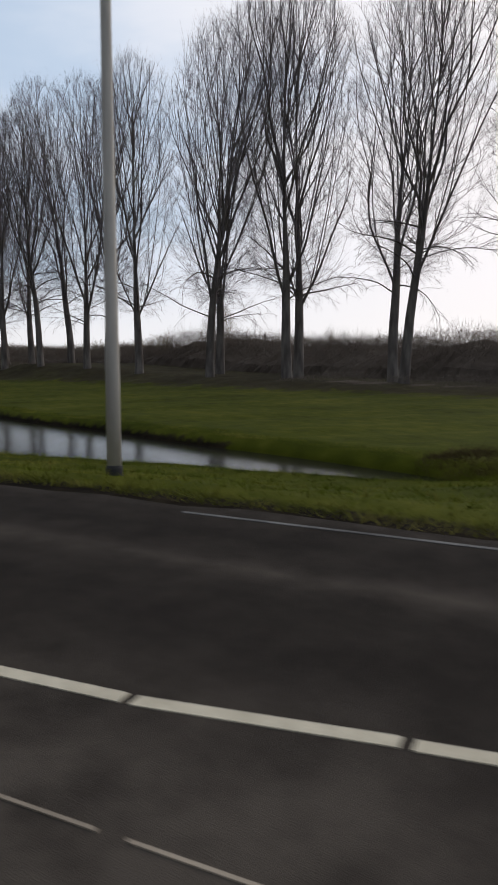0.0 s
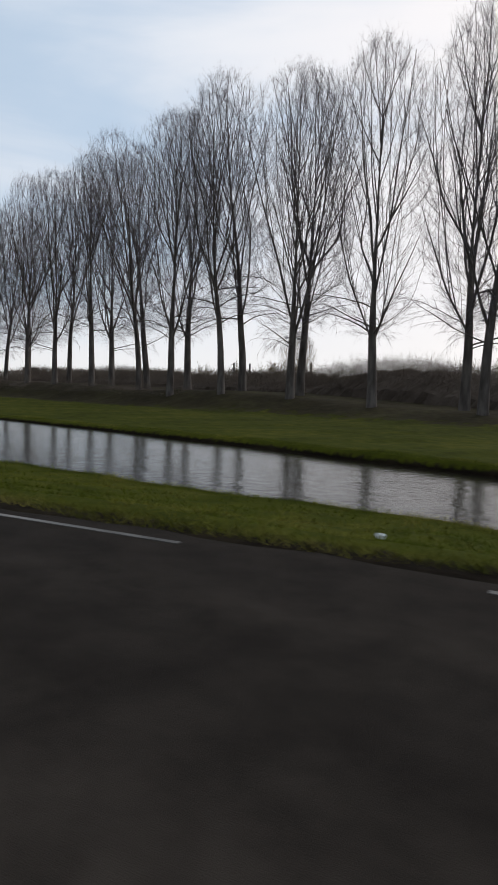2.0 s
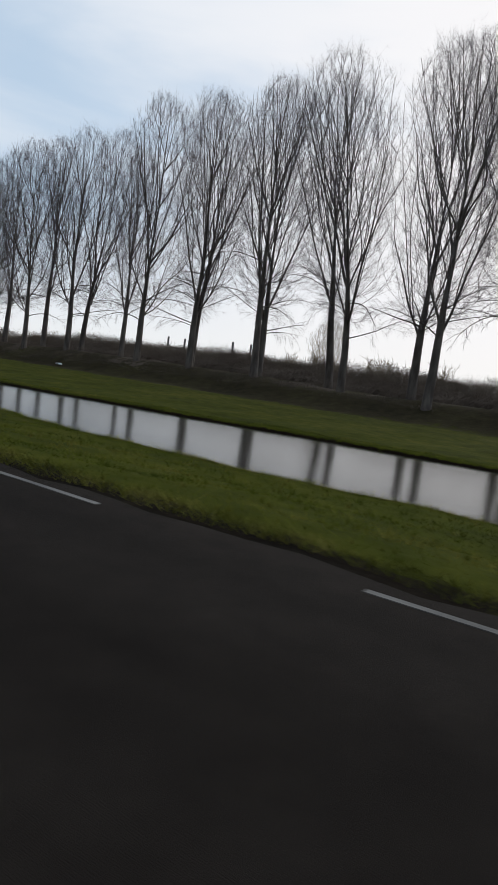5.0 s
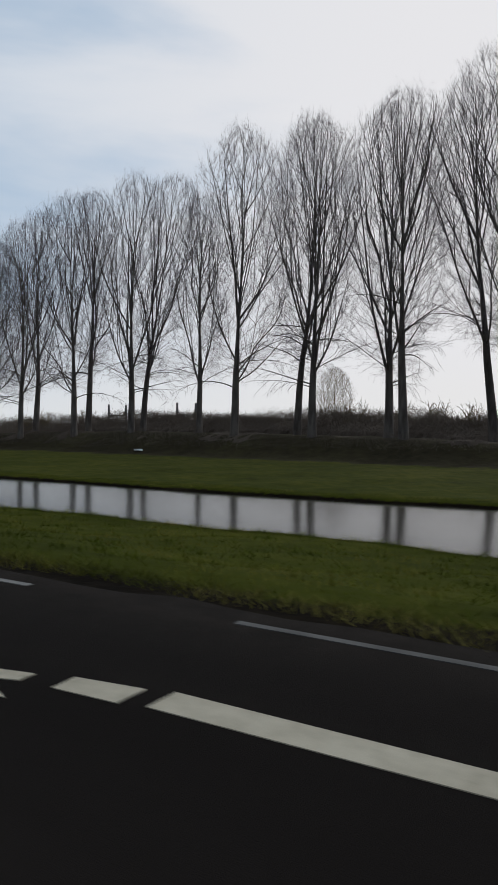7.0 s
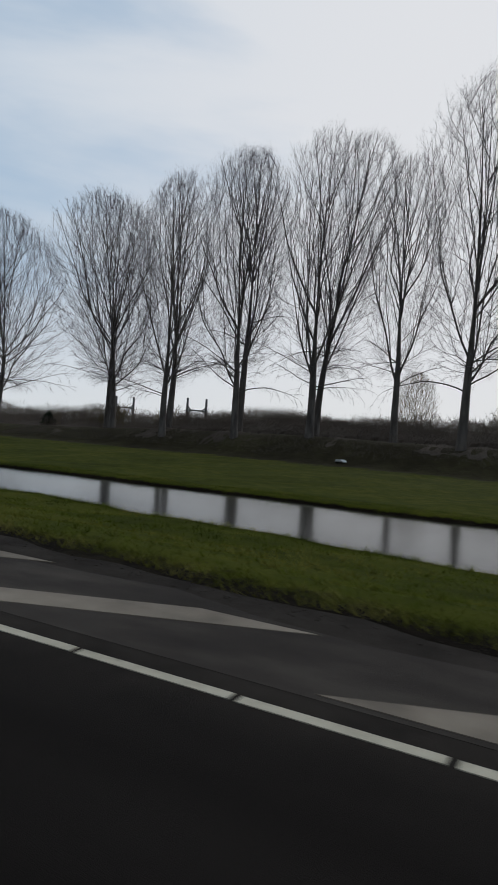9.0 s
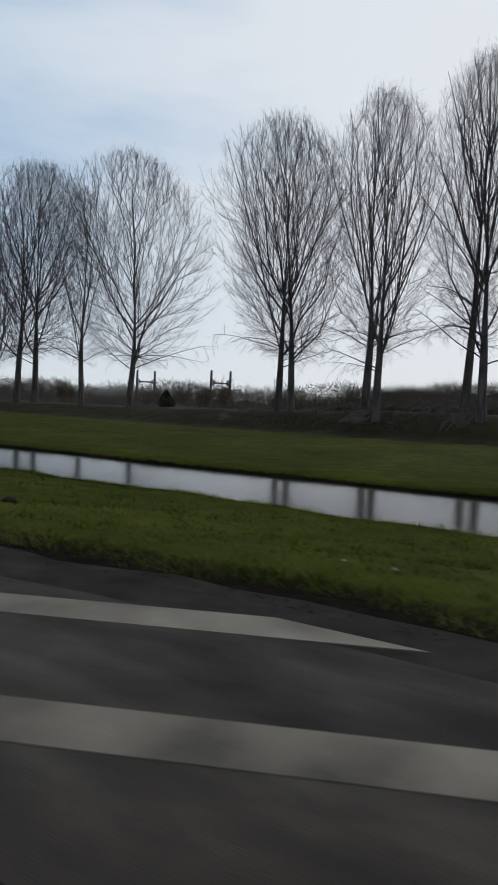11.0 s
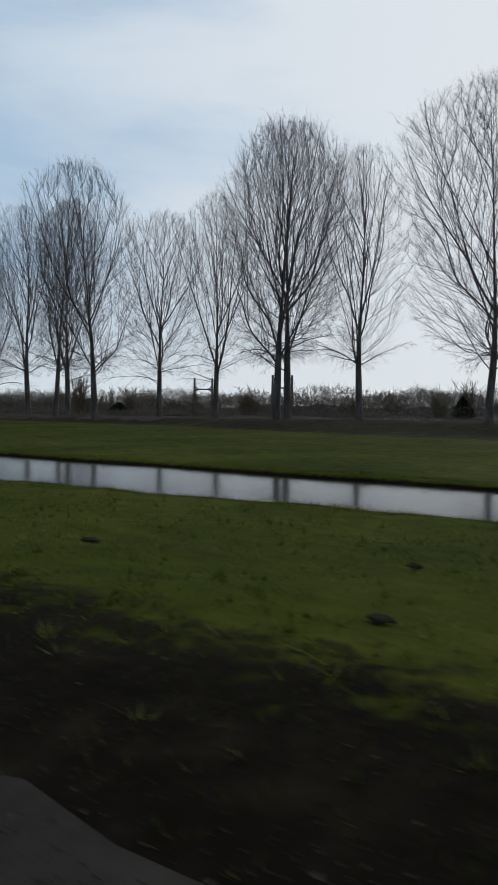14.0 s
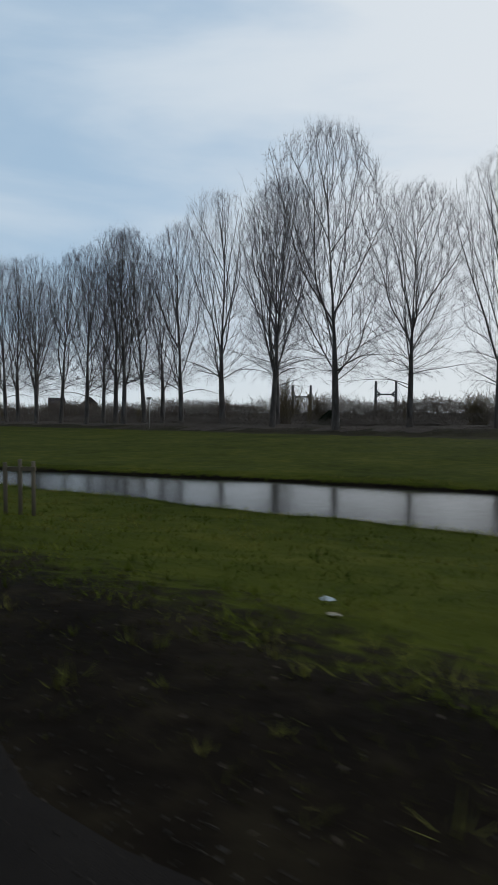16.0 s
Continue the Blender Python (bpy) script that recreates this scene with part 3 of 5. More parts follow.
def spikes(P0, P1, r):
    """Three-sided needles from P0 to P1."""
    n = len(P0)
    d = P1 - P0
    d = d / (np.linalg.norm(d, axis=1, keepdims=True) + 1e-9)
    ref = np.where(np.abs(d[:, 2:3]) > 0.9, np.array([1.0, 0, 0]), np.array([0, 0, 1.0]))
    u = np.cross(d, ref)
    u /= np.linalg.norm(u, axis=1, keepdims=True) + 1e-9
    v = np.cross(d, u)
    r = np.broadcast_to(np.reshape(r, (-1, 1)), (n, 1))
    V = np.stack([P0 + r * u, P0 + r * (-0.5 * u + 0.87 * v), P0 + r * (-0.5 * u - 0.87 * v), P1], 1)
    b = np.arange(n)[:, None] * 4
    F = np.concatenate([b + np.array([[0, 1, 3]]), b + np.array([[1, 2, 3]]), b + np.array([[2, 0, 3]])])
    return V.reshape(-1, 3), F


def grow(rng, start, direc, length, k, bend, up):
    """Curves from start along direc; bend: random wander, up: pull to the sky."""
    n = len(start)
    P = np.zeros((n, k, 3))
    P[:, 0] = start
    d = direc / np.linalg.norm(direc, axis=1, keepdims=True)
    step = (length / (k - 1))[:, None]
    for i in range(1, k):
        d = d + rng.normal(0, bend, (n, 3)) + np.array([0, 0, 1.0]) * np.reshape(up, (-1, 1))
        d /= np.linalg.norm(d, axis=1, keepdims=True)
        P[:, i] = P[:, i - 1] + d * step
    return P


def along(P, i, f):
    """Points and directions at fraction f on curves i."""
    k = P.shape[1]
    s = f * (k - 1)
    j = np.minimum(s.astype(int), k - 2)
    w = (s - j)[:, None]
    a, b2 = P[i, j], P[i, j + 1]
    return a + (b2 - a) * w, (b2 - a) / (np.linalg.norm(b2 - a, axis=1, keepdims=True) + 1e-9)


def side_dirs(rng, d, lo, hi):
    """Directions that leave d by an angle between lo and hi degrees."""
    n = len(d)
    r = rng.normal(size=(n, 3))
    r -= (r * d).sum(1, keepdims=True) * d
    r /= np.linalg.norm(r, axis=1, keepdims=True) + 1e-9
    t = np.radians(rng.uniform(lo, hi, n))[:, None]
    return d * np.cos(t) + r * np.sin(t)


def join(pairs):
    vs, fs, ms, o = [], [], [], 0
    for v, f, m in pairs:
        vs.append(v)
        fs.append(f + o)
        ms.append(np.full(len(f), m, np.int32))
        o += len(v)
    return np.concatenate(vs), np.concatenate(fs), np.concatenate(ms)


def mesh_of(name, pairs, mats, smooth_=False):
    v, f, m = join(pairs)
    me = mesh_from(name, v, f, mats, smooth_)
    me.polygons.foreach_set("material_index", m)
    return me


def bezier(P0, P1, P2, k):
    """Quadratic arcs, (n, k, 3)."""
    t = np.linspace(0, 1, k)[None, :, None]
    return (1 - t) ** 2 * P0[:, None] + 2 * t * (1 - t) * P1[:, None] + t ** 2 * P2[:, None]


def wobble(rng, P, size):
    """Slow sideways waves along curves, still at both ends' roots."""
    n, k, _ = P.shape
    t = np.linspace(0, 1, k)[None, :, None]
    a, b2 = rng.normal(0, size, (n, 1, 3)), rng.normal(0, size * 0.6, (n, 1, 3))
    return P + (np.sin(t * 5.0) * a + np.sin(t * 11.0 + 1.0) * b2) * np.minimum(t * 3, 1) * np.array([1, 1, 0.3])


def poplar_meshes(seed, H, rad, fork, leaders, reach, count, bark=M_BARK, twig=M_TWIG, stout=1.0):
    """Trunk and crown of a bare poplar H metres high; rad: the crown's radius as a share of H, reach: how far the limbs start to spread."""
    rng = np.random.default_rng(seed)
    r0 = 0.0128 * H * rng.uniform(0.92, 1.08)
    lean = rng.normal(0, 0.02, 2)
    axis = grow(rng, np.array([[0, 0, -0.4]]), np.array([[lean[0], lean[1], 1.0]]), np.array([H * 0.95]), 24, 0.016, 0.02)
    za = axis[0, :, 2]
    fr = np.clip((za + 0.4) / H, 0, 1)
    ra = r0 * (1 - fr) ** 1.15 * np.interp(za, [0, fork, fork * 2.2, H], [1.0, 0.95, 0.50, 0.42]) + 0.008
    ra[0], ra[1] = r0 * 1.15, r0 * 1.02
    cut = int(np.searchsorted(za, fork)) + 1
    tv, tf = sweep(axis[:, :cut + 1], ra[None, :cut + 1], 10)
    av, af = sweep(axis[:, cut:], ra[None, cut:], 7)
    zb = fork * 0.92
    ph = rng.uniform(0, 6.28, 3)

    def env(z, th):
        u = np.clip((z - zb) / (H - zb), 0, 1)
        prof = np.where(u < 0.5, 0.28 + 0.72 * np.sin(np.pi * np.clip(u, 0, 0.5)) ** 0.75, np.sqrt(np.clip(1 - (np.abs(u - 0.5) / 0.505) ** 2.5, 0.004, 1)))
        return rad * H * prof * (0.92 + 0.12 * np.sin(2 * th + ph[0]) + 0.12 * np.sin(3 * th + ph[1] + 7 * u) + 0.11 * np.sin(7 * th + ph[2] - 13 * u))

    def mid(z):
        return np.stack([np.interp(z, za, axis[0, :, 0]), np.interp(z, za, axis[0, :, 1]), z], -1)

    def polar(z, th, r):
        return mid(z) + np.stack([np.cos(th) * r, np.sin(th) * r, np.zeros_like(z)], -1)

    def limb_end(z0, r_0, th_, slope):
        """Where a straight limb that leaves (z0, r_0) at this slope comes out of the crown."""
        best_z = z0 + 1.0
        for f_ in np.linspace(0.06, 1.0, 40):
            zz = z0 + (H - z0) * f_
            best_z = np.where(r_0 + slope * (zz - z0) < env(zz, th_), zz, best_z)
        return best_z, r_0 + slope * (best_z - z0)
    # main limbs: straight out of the trunk's fork, fanning up to the crown's outline
    s = np.sort(fork * rng.uniform(0.9, 2.1, leaders))
    s[:2] = fork * rng.uniform(0.82, 1.02, 2)
    th = rng.uniform(0, 6.28) + np.arange(leaders) * 2.399 + rng.normal(0, 0.3, leaders)
    steep = rad / 0.17 * (0.14 + 0.24 * ((np.arange(leaders) * 0.618 + rng.uniform(0, 1)) % 1.0)) * (1 + 0.35 * reach)
    ze, re = limb_end(s, 0.0, th, steep)
    st = mid(s)
    A = wobble(rng, bezier(st, polar(s + (ze - s) * 0.42, th, re * (0.48 + 0.10 * reach)), polar(ze, th, re) + rng.normal(0, 0.3, (leaders, 3)), 16), 0.20)
    rA = r0 * rng.uniform(0.17, 0.32, leaders)
    RA = rA[:, None] * np.linspace(1, 0.10, 16)[None] ** 0.9 + 0.006
    # second limbs fork off beside them
    m = leaders * 3
    i = np.repeat(np.arange(leaders), 3)
    f = np.tile([0.2, 0.36, 0.52], leaders) + rng.uniform(-0.08, 0.08, m)
    p, d = along(A, i, f)
    th2 = th[i] + rng.choice([-1, 1], m) * rng.uniform(0.3, 1.0, m)
    op = p - mid(p[:, 2])
    rp = op[:, 0] * np.cos(th2) + op[:, 1] * np.sin(th2)
    ze2, re2 = limb_end(p[:, 2], rp, th2, rad / 0.17 * rng.uniform(0.06, 0.34, m))
    e2 = polar(ze2, th2, re2)
    ln2 = np.linalg.norm(e2 - p, axis=1)[:, None]
    B = wobble(rng, bezier(p, p + d * ln2 * 0.18 + (e2 - p) * 0.32, e2, 11), 0.17)
    RB = (rA[i] * rng.uniform(0.32, 0.50, m))[:, None] * (1 - 0.55 * f[:, None]) * np.linspace(1, 0.12, 11)[None] + 0.006
    # third limbs from the trunk's upper half
    na = 10
    sa = H * rng.uniform(0.38, 0.80, na)
    tha = rng.uniform(0, 6.28) + np.arange(na) * 2.399
    zea, rea = limb_end(sa, 0.0, tha, rad / 0.17 * rng.uniform(0.10, 0.48, na))
    ea = polar(zea, tha, rea)
    C = wobble(rng, bezier(mid(sa), mid(sa) * 0.55 + ea * 0.45 + np.array([0, 0, -0.2]), ea, 11), 0.08)
    RC = (r0 * rng.uniform(0.10, 0.17, na))[:, None] * np.linspace(1, 0.15, 11)[None] + 0.006
    va, fa = sweep(A, RA, 6)
    vb, fb = sweep(B, RB, 5)
    vc, fc = sweep(C, RC, 4)
    # the crown's volume is filled evenly, every point joined to the limbs by a short, ascending way
    n = count
    u = rng.beta(1.42, 1.22, n)
    tp = rng.uniform(0, 2 * np.pi, n)
    zp = zb + u * (H - zb)
    pts = polar(zp, tp, env(zp, tp) * rng.uniform(0.01, 1, n) ** 0.5)
    seedn = np.concatenate([axis[0, cut:], A[:, 2:].reshape(-1, 3), B[:, 2:].reshape(-1, 3), C[:, 2:].reshape(-1, 3)])
    m0 = len(seedn)

    def reach_cost(P, first):
        ln = np.linalg.norm(np.diff(P, axis=1), axis=2).sum(1)[:, None]
        return (np.reshape(first, (-1, 1)) + ln * np.linspace(0, 1, P.shape[1])[None] * 0.6)[:, 2:].ravel()
    plen = np.concatenate([za[cut:] * 0.55, reach_cost(A, s * 0.45), reach_cost(B, p[:, 2] * 0.42), reach_cost(C, sa * 0.5), np.zeros(n)])
    pos = np.concatenate([seedn, np.zeros((n, 3))])
    par = np.full(m0 + n, -1)

    # branches fan out from the trunk's fork
    fan = pts - mid(np.full(n, fork * 0.95))
    fan = fan / np.linalg.norm(fan, axis=1, keepdims=True) + np.array([0, 0, 0.08])
    fan /= np.linalg.norm(fan, axis=1, keepdims=True)

    def cost(node, pl):
        d = pts - node
        L = np.sqrt((d ** 2).sum(1)) + 1e-6
        c = (d * fan).sum(1) / L
        return L * (1 + 2.2 * np.maximum(0, 0.82 - c) + 6.0 * np.maximum(0, 0.48 - c)) + 0.28 * pl
    best = np.full(n, 1e9)
    who = np.zeros(n, int)
    for a in range(m0):
        cst = cost(seedn[a], plen[a])
        w = cst < best
        best[w], who[w] = cst[w], a
    for a in range(m0, m0 + n):
        i = int(np.argmin(best))
        pos[a], par[a] = pts[i], who[i]
        plen[a] = plen[who[i]] + float(np.linalg.norm(pts[i] - pos[who[i]]))
        best[i] = 1e18
        cst = cost(pts[i], plen[a])
        w = (cst < best) & (best < 1e17)
        best[w], who[w] = cst[w], a
    flow = np.ones(m0 + n)
    for a in range(m0 + n - 1, m0 - 1, -1):
        if par[a] >= m0:
            flow[par[a]] += flow[a]
    own = np.arange(m0, m0 + n)
    for _ in range(3):
        tot, num = np.zeros((m0 + n, 3)), np.zeros(m0 + n)
        np.add.at(tot, par[own], pos[own])
        np.add.at(num, par[own], 1)
        has = own[num[own] > 0]
        pos[has] = 0.5 * pos[has] + 0.25 * pos[par[has]] + 0.25 * tot[has] / num[has][:, None]
    r = 0.0044 * stout * flow ** 0.42
    P0, P1 = pos[par[own]], pos[own]
    L = np.linalg.norm(P1 - P0, axis=1)
    sag = (P0 + P1) / 2 - np.array([0, 0, 1.0]) * (0.05 * L)[:, None]
    r_in = np.where(par[own] >= m0, np.minimum(r[par[own]], r[own] * 1.6), r[own] * 1.15)
    big = flow[own] > 6
    vd, fd = sweep(np.stack([P0, sag, P1], 1)[big], np.stack([r_in, (r_in + r[own]) / 2, r[own]], 1)[big], 4)
    ve, fe = sweep(np.stack([P0, P1], 1)[~big], np.stack([r_in, r[own]], 1)[~big], 3)
    # twigs at the outer points, finer twigs on those
    ends = own[flow[own] < 7]
    ic = np.repeat(ends, 3)
    dc = pos[ic] - pos[par[ic]]
    dc /= np.linalg.norm(dc, axis=1, keepdims=True) + 1e-9
    out = pos[ic] - mid(np.full(len(ic), fork))
    out /= np.linalg.norm(out, axis=1, keepdims=True) + 0.3
    low = np.clip(1 - (pos[ic][:, 2] - zb) / (0.24 * H), 0, 1)[:, None]
    dt = 0.6 * dc + rng.normal(0, 0.42, dc.shape) + 0.50 * out + np.array([0, 0, 1.0]) * (0.34 - 0.95 * low)
    dt /= np.linalg.norm(dt, axis=1, keepdims=True)
    e = pos[ic] - dc * (rng.uniform(0, 0.7, len(ic)) * 0.5)[:, None]
    le = rng.uniform(0.35, 0.95, len(ic)) * rng.choice([0.7, 1.0, 1.6], len(ic))
    vt, ft = spikes(e, e + dt * le[:, None], 0.0050 * stout)
    jj = np.repeat(np.arange(len(e)), 2)
    g = e[jj] + dt[jj] * (le[jj] * rng.uniform(0.2, 0.9, len(jj)))[:, None]
    vg, fg = spikes(g, g + side_dirs(rng, dt[jj], 28, 65) * rng.uniform(0.18, 0.50, len(jj))[:, None], 0.0038 * stout)
    # thin low limbs that arch out and hang
    nl = 5
    pl = mid(fork * rng.uniform(0.72, 1.5, nl))
    al, tl = rng.uniform(0, 2 * np.pi, nl), np.radians(rng.uniform(46, 74, nl))
    Bl = grow(rng, pl, np.stack([np.sin(tl) * np.cos(al), np.sin(tl) * np.sin(al), np.cos(tl)], 1), H * rad * rng.uniform(0.75, 1.25, nl), 10, 0.07, np.linspace(-0.01, -0.09, nl))
    vl, fl = sweep(Bl, (r0 * rng.uniform(0.10, 0.20, nl))[:, None] * np.linspace(1, 0.12, 10)[None] + 0.006, 5)
    i3 = np.repeat(np.arange(nl), 11)
    p3, d3 = along(Bl, i3, np.tile(np.linspace(0.25, 0.999, 11), nl))
    T3 = grow(rng, p3, side_dirs(rng, d3, 20, 55), rng.uniform(0.7, 1.9, len(i3)), 6, 0.09, -0.12)
    v3, f3 = sweep(T3, np.linspace(0.012, 0.006, 6)[None] * np.ones((len(i3), 1)), 3)
    i4 = np.repeat(np.arange(len(i3)), 5)
    p4, d4 = along(T3, i4, rng.uniform(0.2, 0.999, len(i4)))
    v4, f4 = spikes(p4, p4 + (side_dirs(rng, d4, 20, 60) + np.array([0, 0, -0.35])) * rng.uniform(0.3, 0.7, len(i4))[:, None], 0.007)
    k = H / np.percentile(vg[:, 2], 99.8)
    parts = [(av, af, 0), (va, fa, 0), (vl, fl, 0), (vb, fb, 0), (vc, fc, 0), (vd, fd, 0), (ve, fe, 1), (vt, ft, 1), (vg, fg, 1), (v3, f3, 1), (v4, f4, 1)]
    parts = [(v * np.array([1, 1, k]), f_, m_) for v, f_, m_ in parts]
    trunk = mesh_from("trunk", tv * np.array([1, 1, k]), tf, [bark], True)
    return trunk, mesh_of("crown", parts, [bark, twig], True)


# the avenue's two rows: (x, y, height, breadth)
ROW_SOUTH = [
    (-12.5, 49.5, 28.4, 1.0), (-21.9, 50.6, 28.0, 1.0), (-24.6, 53.8, 29.0, 1.0), (-31.9, 50.9, 29.2, 1.0), (-32.7, 53.2, 29.6, 1.0), (-37.4, 48.2, 28.0, 1.0), (-40.9, 52.8, 28.8, 1.05),
    (-45.5, 47.7, 26.0, 1.05), (-53.2, 47.7, 25.8, 0.95), (-55.4, 51.6, 27.6, 0.95), (-60.6, 47.2, 25.8, 0.9), (-62.9, 52.2, 28.4, 0.9), (-66.8, 46.6, 25.6, 0.95), (-70.0, 51.6, 27.4, 0.95),
]
ROW_MIDDLE = [
    (-75.2, 49.4, 26.4, 1.0), (-78.2, 52.8, 27.0, 1.0), (-84.0, 49.4, 26.0, 0.95), (-86.6, 53.8, 27.6, 0.95), (-91.2, 48.9, 25.2, 1.1), (-94.4, 52.8, 26.4, 1.0),
    (-98.6, 49.3, 26.0, 1.05), (-104.4, 52.6, 22.5, 0.85), (-110.4, 50.0, 24.5, 1.1), (-111.0, 52.5, 25.0, 1.0), (-116.6, 48.9, 23.4, 1.05), (-118.6, 53.0, 25.0, 1.0), (-123.6, 48.5, 22.2, 1.05), (-126.0, 52.6, 24.4, 1.1),
    (-131.6, 51.3, 22.0, 1.2), (-133.4, 52.6, 22.6, 1.2),
]
ROW_NORTH = [
    (-148.8, 52.1, 23.3, 1.5), (-161.5, 59.2, 24.0, 1.1), (-168.2, 55.9, 27.5, 1.25), (-168.9, 59.2, 28.2, 1.15), (-179.4, 62.2, 23.9, 0.95), (-188.3, 63.2, 23.6, 1.2), (-193.5, 58.2, 27.6, 1.15), (-203.9, 61.6, 27.4, 1.0),
    (-206.7, 66.1, 29.0, 1.0), (-216.6, 67.7, 30.0, 1.0), (-224.0, 67.5, 27.1, 0.9), (-232.2, 68.1, 28.1, 0.9), (-236.7, 66.5, 28.5, 0.9), (-232.3, 64.2, 26.9, 0.9), (-241.1, 64.5, 26.5, 0.9), (-247.6, 64.5, 26.6, 0.9),
    (-253.5, 64.0, 27.0, 0.9), (-259.3, 64.4, 27.4, 0.9), (-266.0, 66.0, 27.4, 0.9), (-273.0, 65.0, 27.4, 0.9), (-281.0, 66.5, 27.4, 0.9),
    (-236.0, 75.0, 26.5, 0.9), (-250.0, 74.5, 26.5, 0.9), (-271.0, 75.0, 27.0, 0.9), (-292.0, 70.0, 27.5, 0.9),
]
KINDS = [poplar_meshes(300 + s_, 25.0, *q) for s_, q in enumerate((
    (0.172, 6.0, 6, 0.3, 2000), (0.160, 6.8, 5, 0.2, 1850), (0.182, 5.2, 6, 0.4, 2100), (0.170, 6.3, 6, 0.3, 2000), (0.182, 4.9, 7, 0.5, 2100), (0.160, 6.7, 5, 0.2, 1850), (0.183, 5.5, 6, 0.4, 2100),
    (0.250, 5.0, 8, 0.8, 2900, M_BARK, M_TWIG, 1.25), (0.240, 5.4, 8, 0.8, 2800, M_BARK, M_TWIG, 1.25), (0.290, 4.6, 10, 1.0, 4000, M_BARK, M_TWIG, 1.35), (0.196, 5.0, 7, 0.6, 2300, M_BARK, M_TWIG, 1.15), (0.190, 5.6, 7, 0.5, 2200, M_BARK, M_TWIG, 1.15),
    (0.175, 6.1, 7, 0.3, 2100), (0.166, 7.0, 6, 0.2, 1950)))]
n_tree = 0
for row in (ROW_SOUTH, ROW_MIDDLE, ROW_NORTH):
    for x, y, h, sp in row:
        if sp >= 1.4:
            kind = 9
        elif sp >= 1.15:
            kind = (7, 8)[n_tree % 2]
        elif sp >= 1.05 or row is ROW_NORTH:
            kind = (10, 11, 4, 2)[n_tree % 4]
        else:
            kind = (0, 3, 1, 12, 2, 6, 13, 5, 4)[n_tree % 9]
        t = new("poplar_tree")
        for nm, me in zip(("trunk", "crown"), KINDS[kind]):
            child(nm, me, t)
        k = h / 25.0
        t.matrix_basis = Matrix.LocRotScale((x, y, float(ground_z(x, y)) - 0.05), Euler((0, 0, n_tree * 2.4)), (k * 1.08, k * 1.08, k))
        tagged(t, "broad leafless poplar with a round crown on the dike" if sp >= 1.15 else "tall slender leafless poplar with dark bark on the dike", "tree", group="poplars along the canal")
        n_tree += 1


def bush_mesh(seed, H, width, stems, lean=28):
    """A leafless shrub or small round tree: many stems from the ground."""
    rng = np.random.default_rng(seed)
    ang = rng.uniform(0, 2 * np.pi, stems)
    t = np.radians(rng.uniform(2, lean, stems))
    A = grow(rng, np.stack([rng.normal(0, width * 0.05, stems), rng.normal(0, width * 0.05, stems), np.full(stems, -0.1)], 1), np.stack([np.sin(t) * np.cos(ang), np.sin(t) * np.sin(ang), np.cos(t)], 1), H * rng.uniform(0.6, 1.0, stems), 7, 0.06, 0.02)
    va, fa = sweep(A, np.linspace(0.011 * H, 0.003 * H, 7)[None] * np.ones((stems, 1)), 4)
    nb = 11
    ib = np.repeat(np.arange(stems), nb)
    fb = np.clip(np.tile((np.arange(nb) + 0.5) / nb, stems) * 0.85 + 0.15, 0, 1)
    p, d = along(A, ib, fb)
    B = grow(rng, p, side_dirs(rng, d, 20, 55), H * rng.uniform(0.10, 0.22, len(ib)), 4, 0.1, 0.03)
    vb, fb2 = sweep(B, np.linspace(0.0036 * H, 0.0018 * H, 4)[None] * np.ones((len(ib), 1)), 3)
    nc = 5
    ic = np.repeat(np.arange(len(B)), nc)
    p, d = along(B, ic, np.tile((np.arange(nc) + 0.8) / nc, len(B)))
    dr = side_dirs(rng, d, 15, 50)
    vc, fc = spikes(p, p + dr * H * rng.uniform(0.04, 0.11, len(ic))[:, None], 0.0036 * H)
    return mesh_of("bush", [(va, fa, 0), (vb, fb2, 1), (vc, fc, 1)], [M_BUSH, M_BUSH], False)


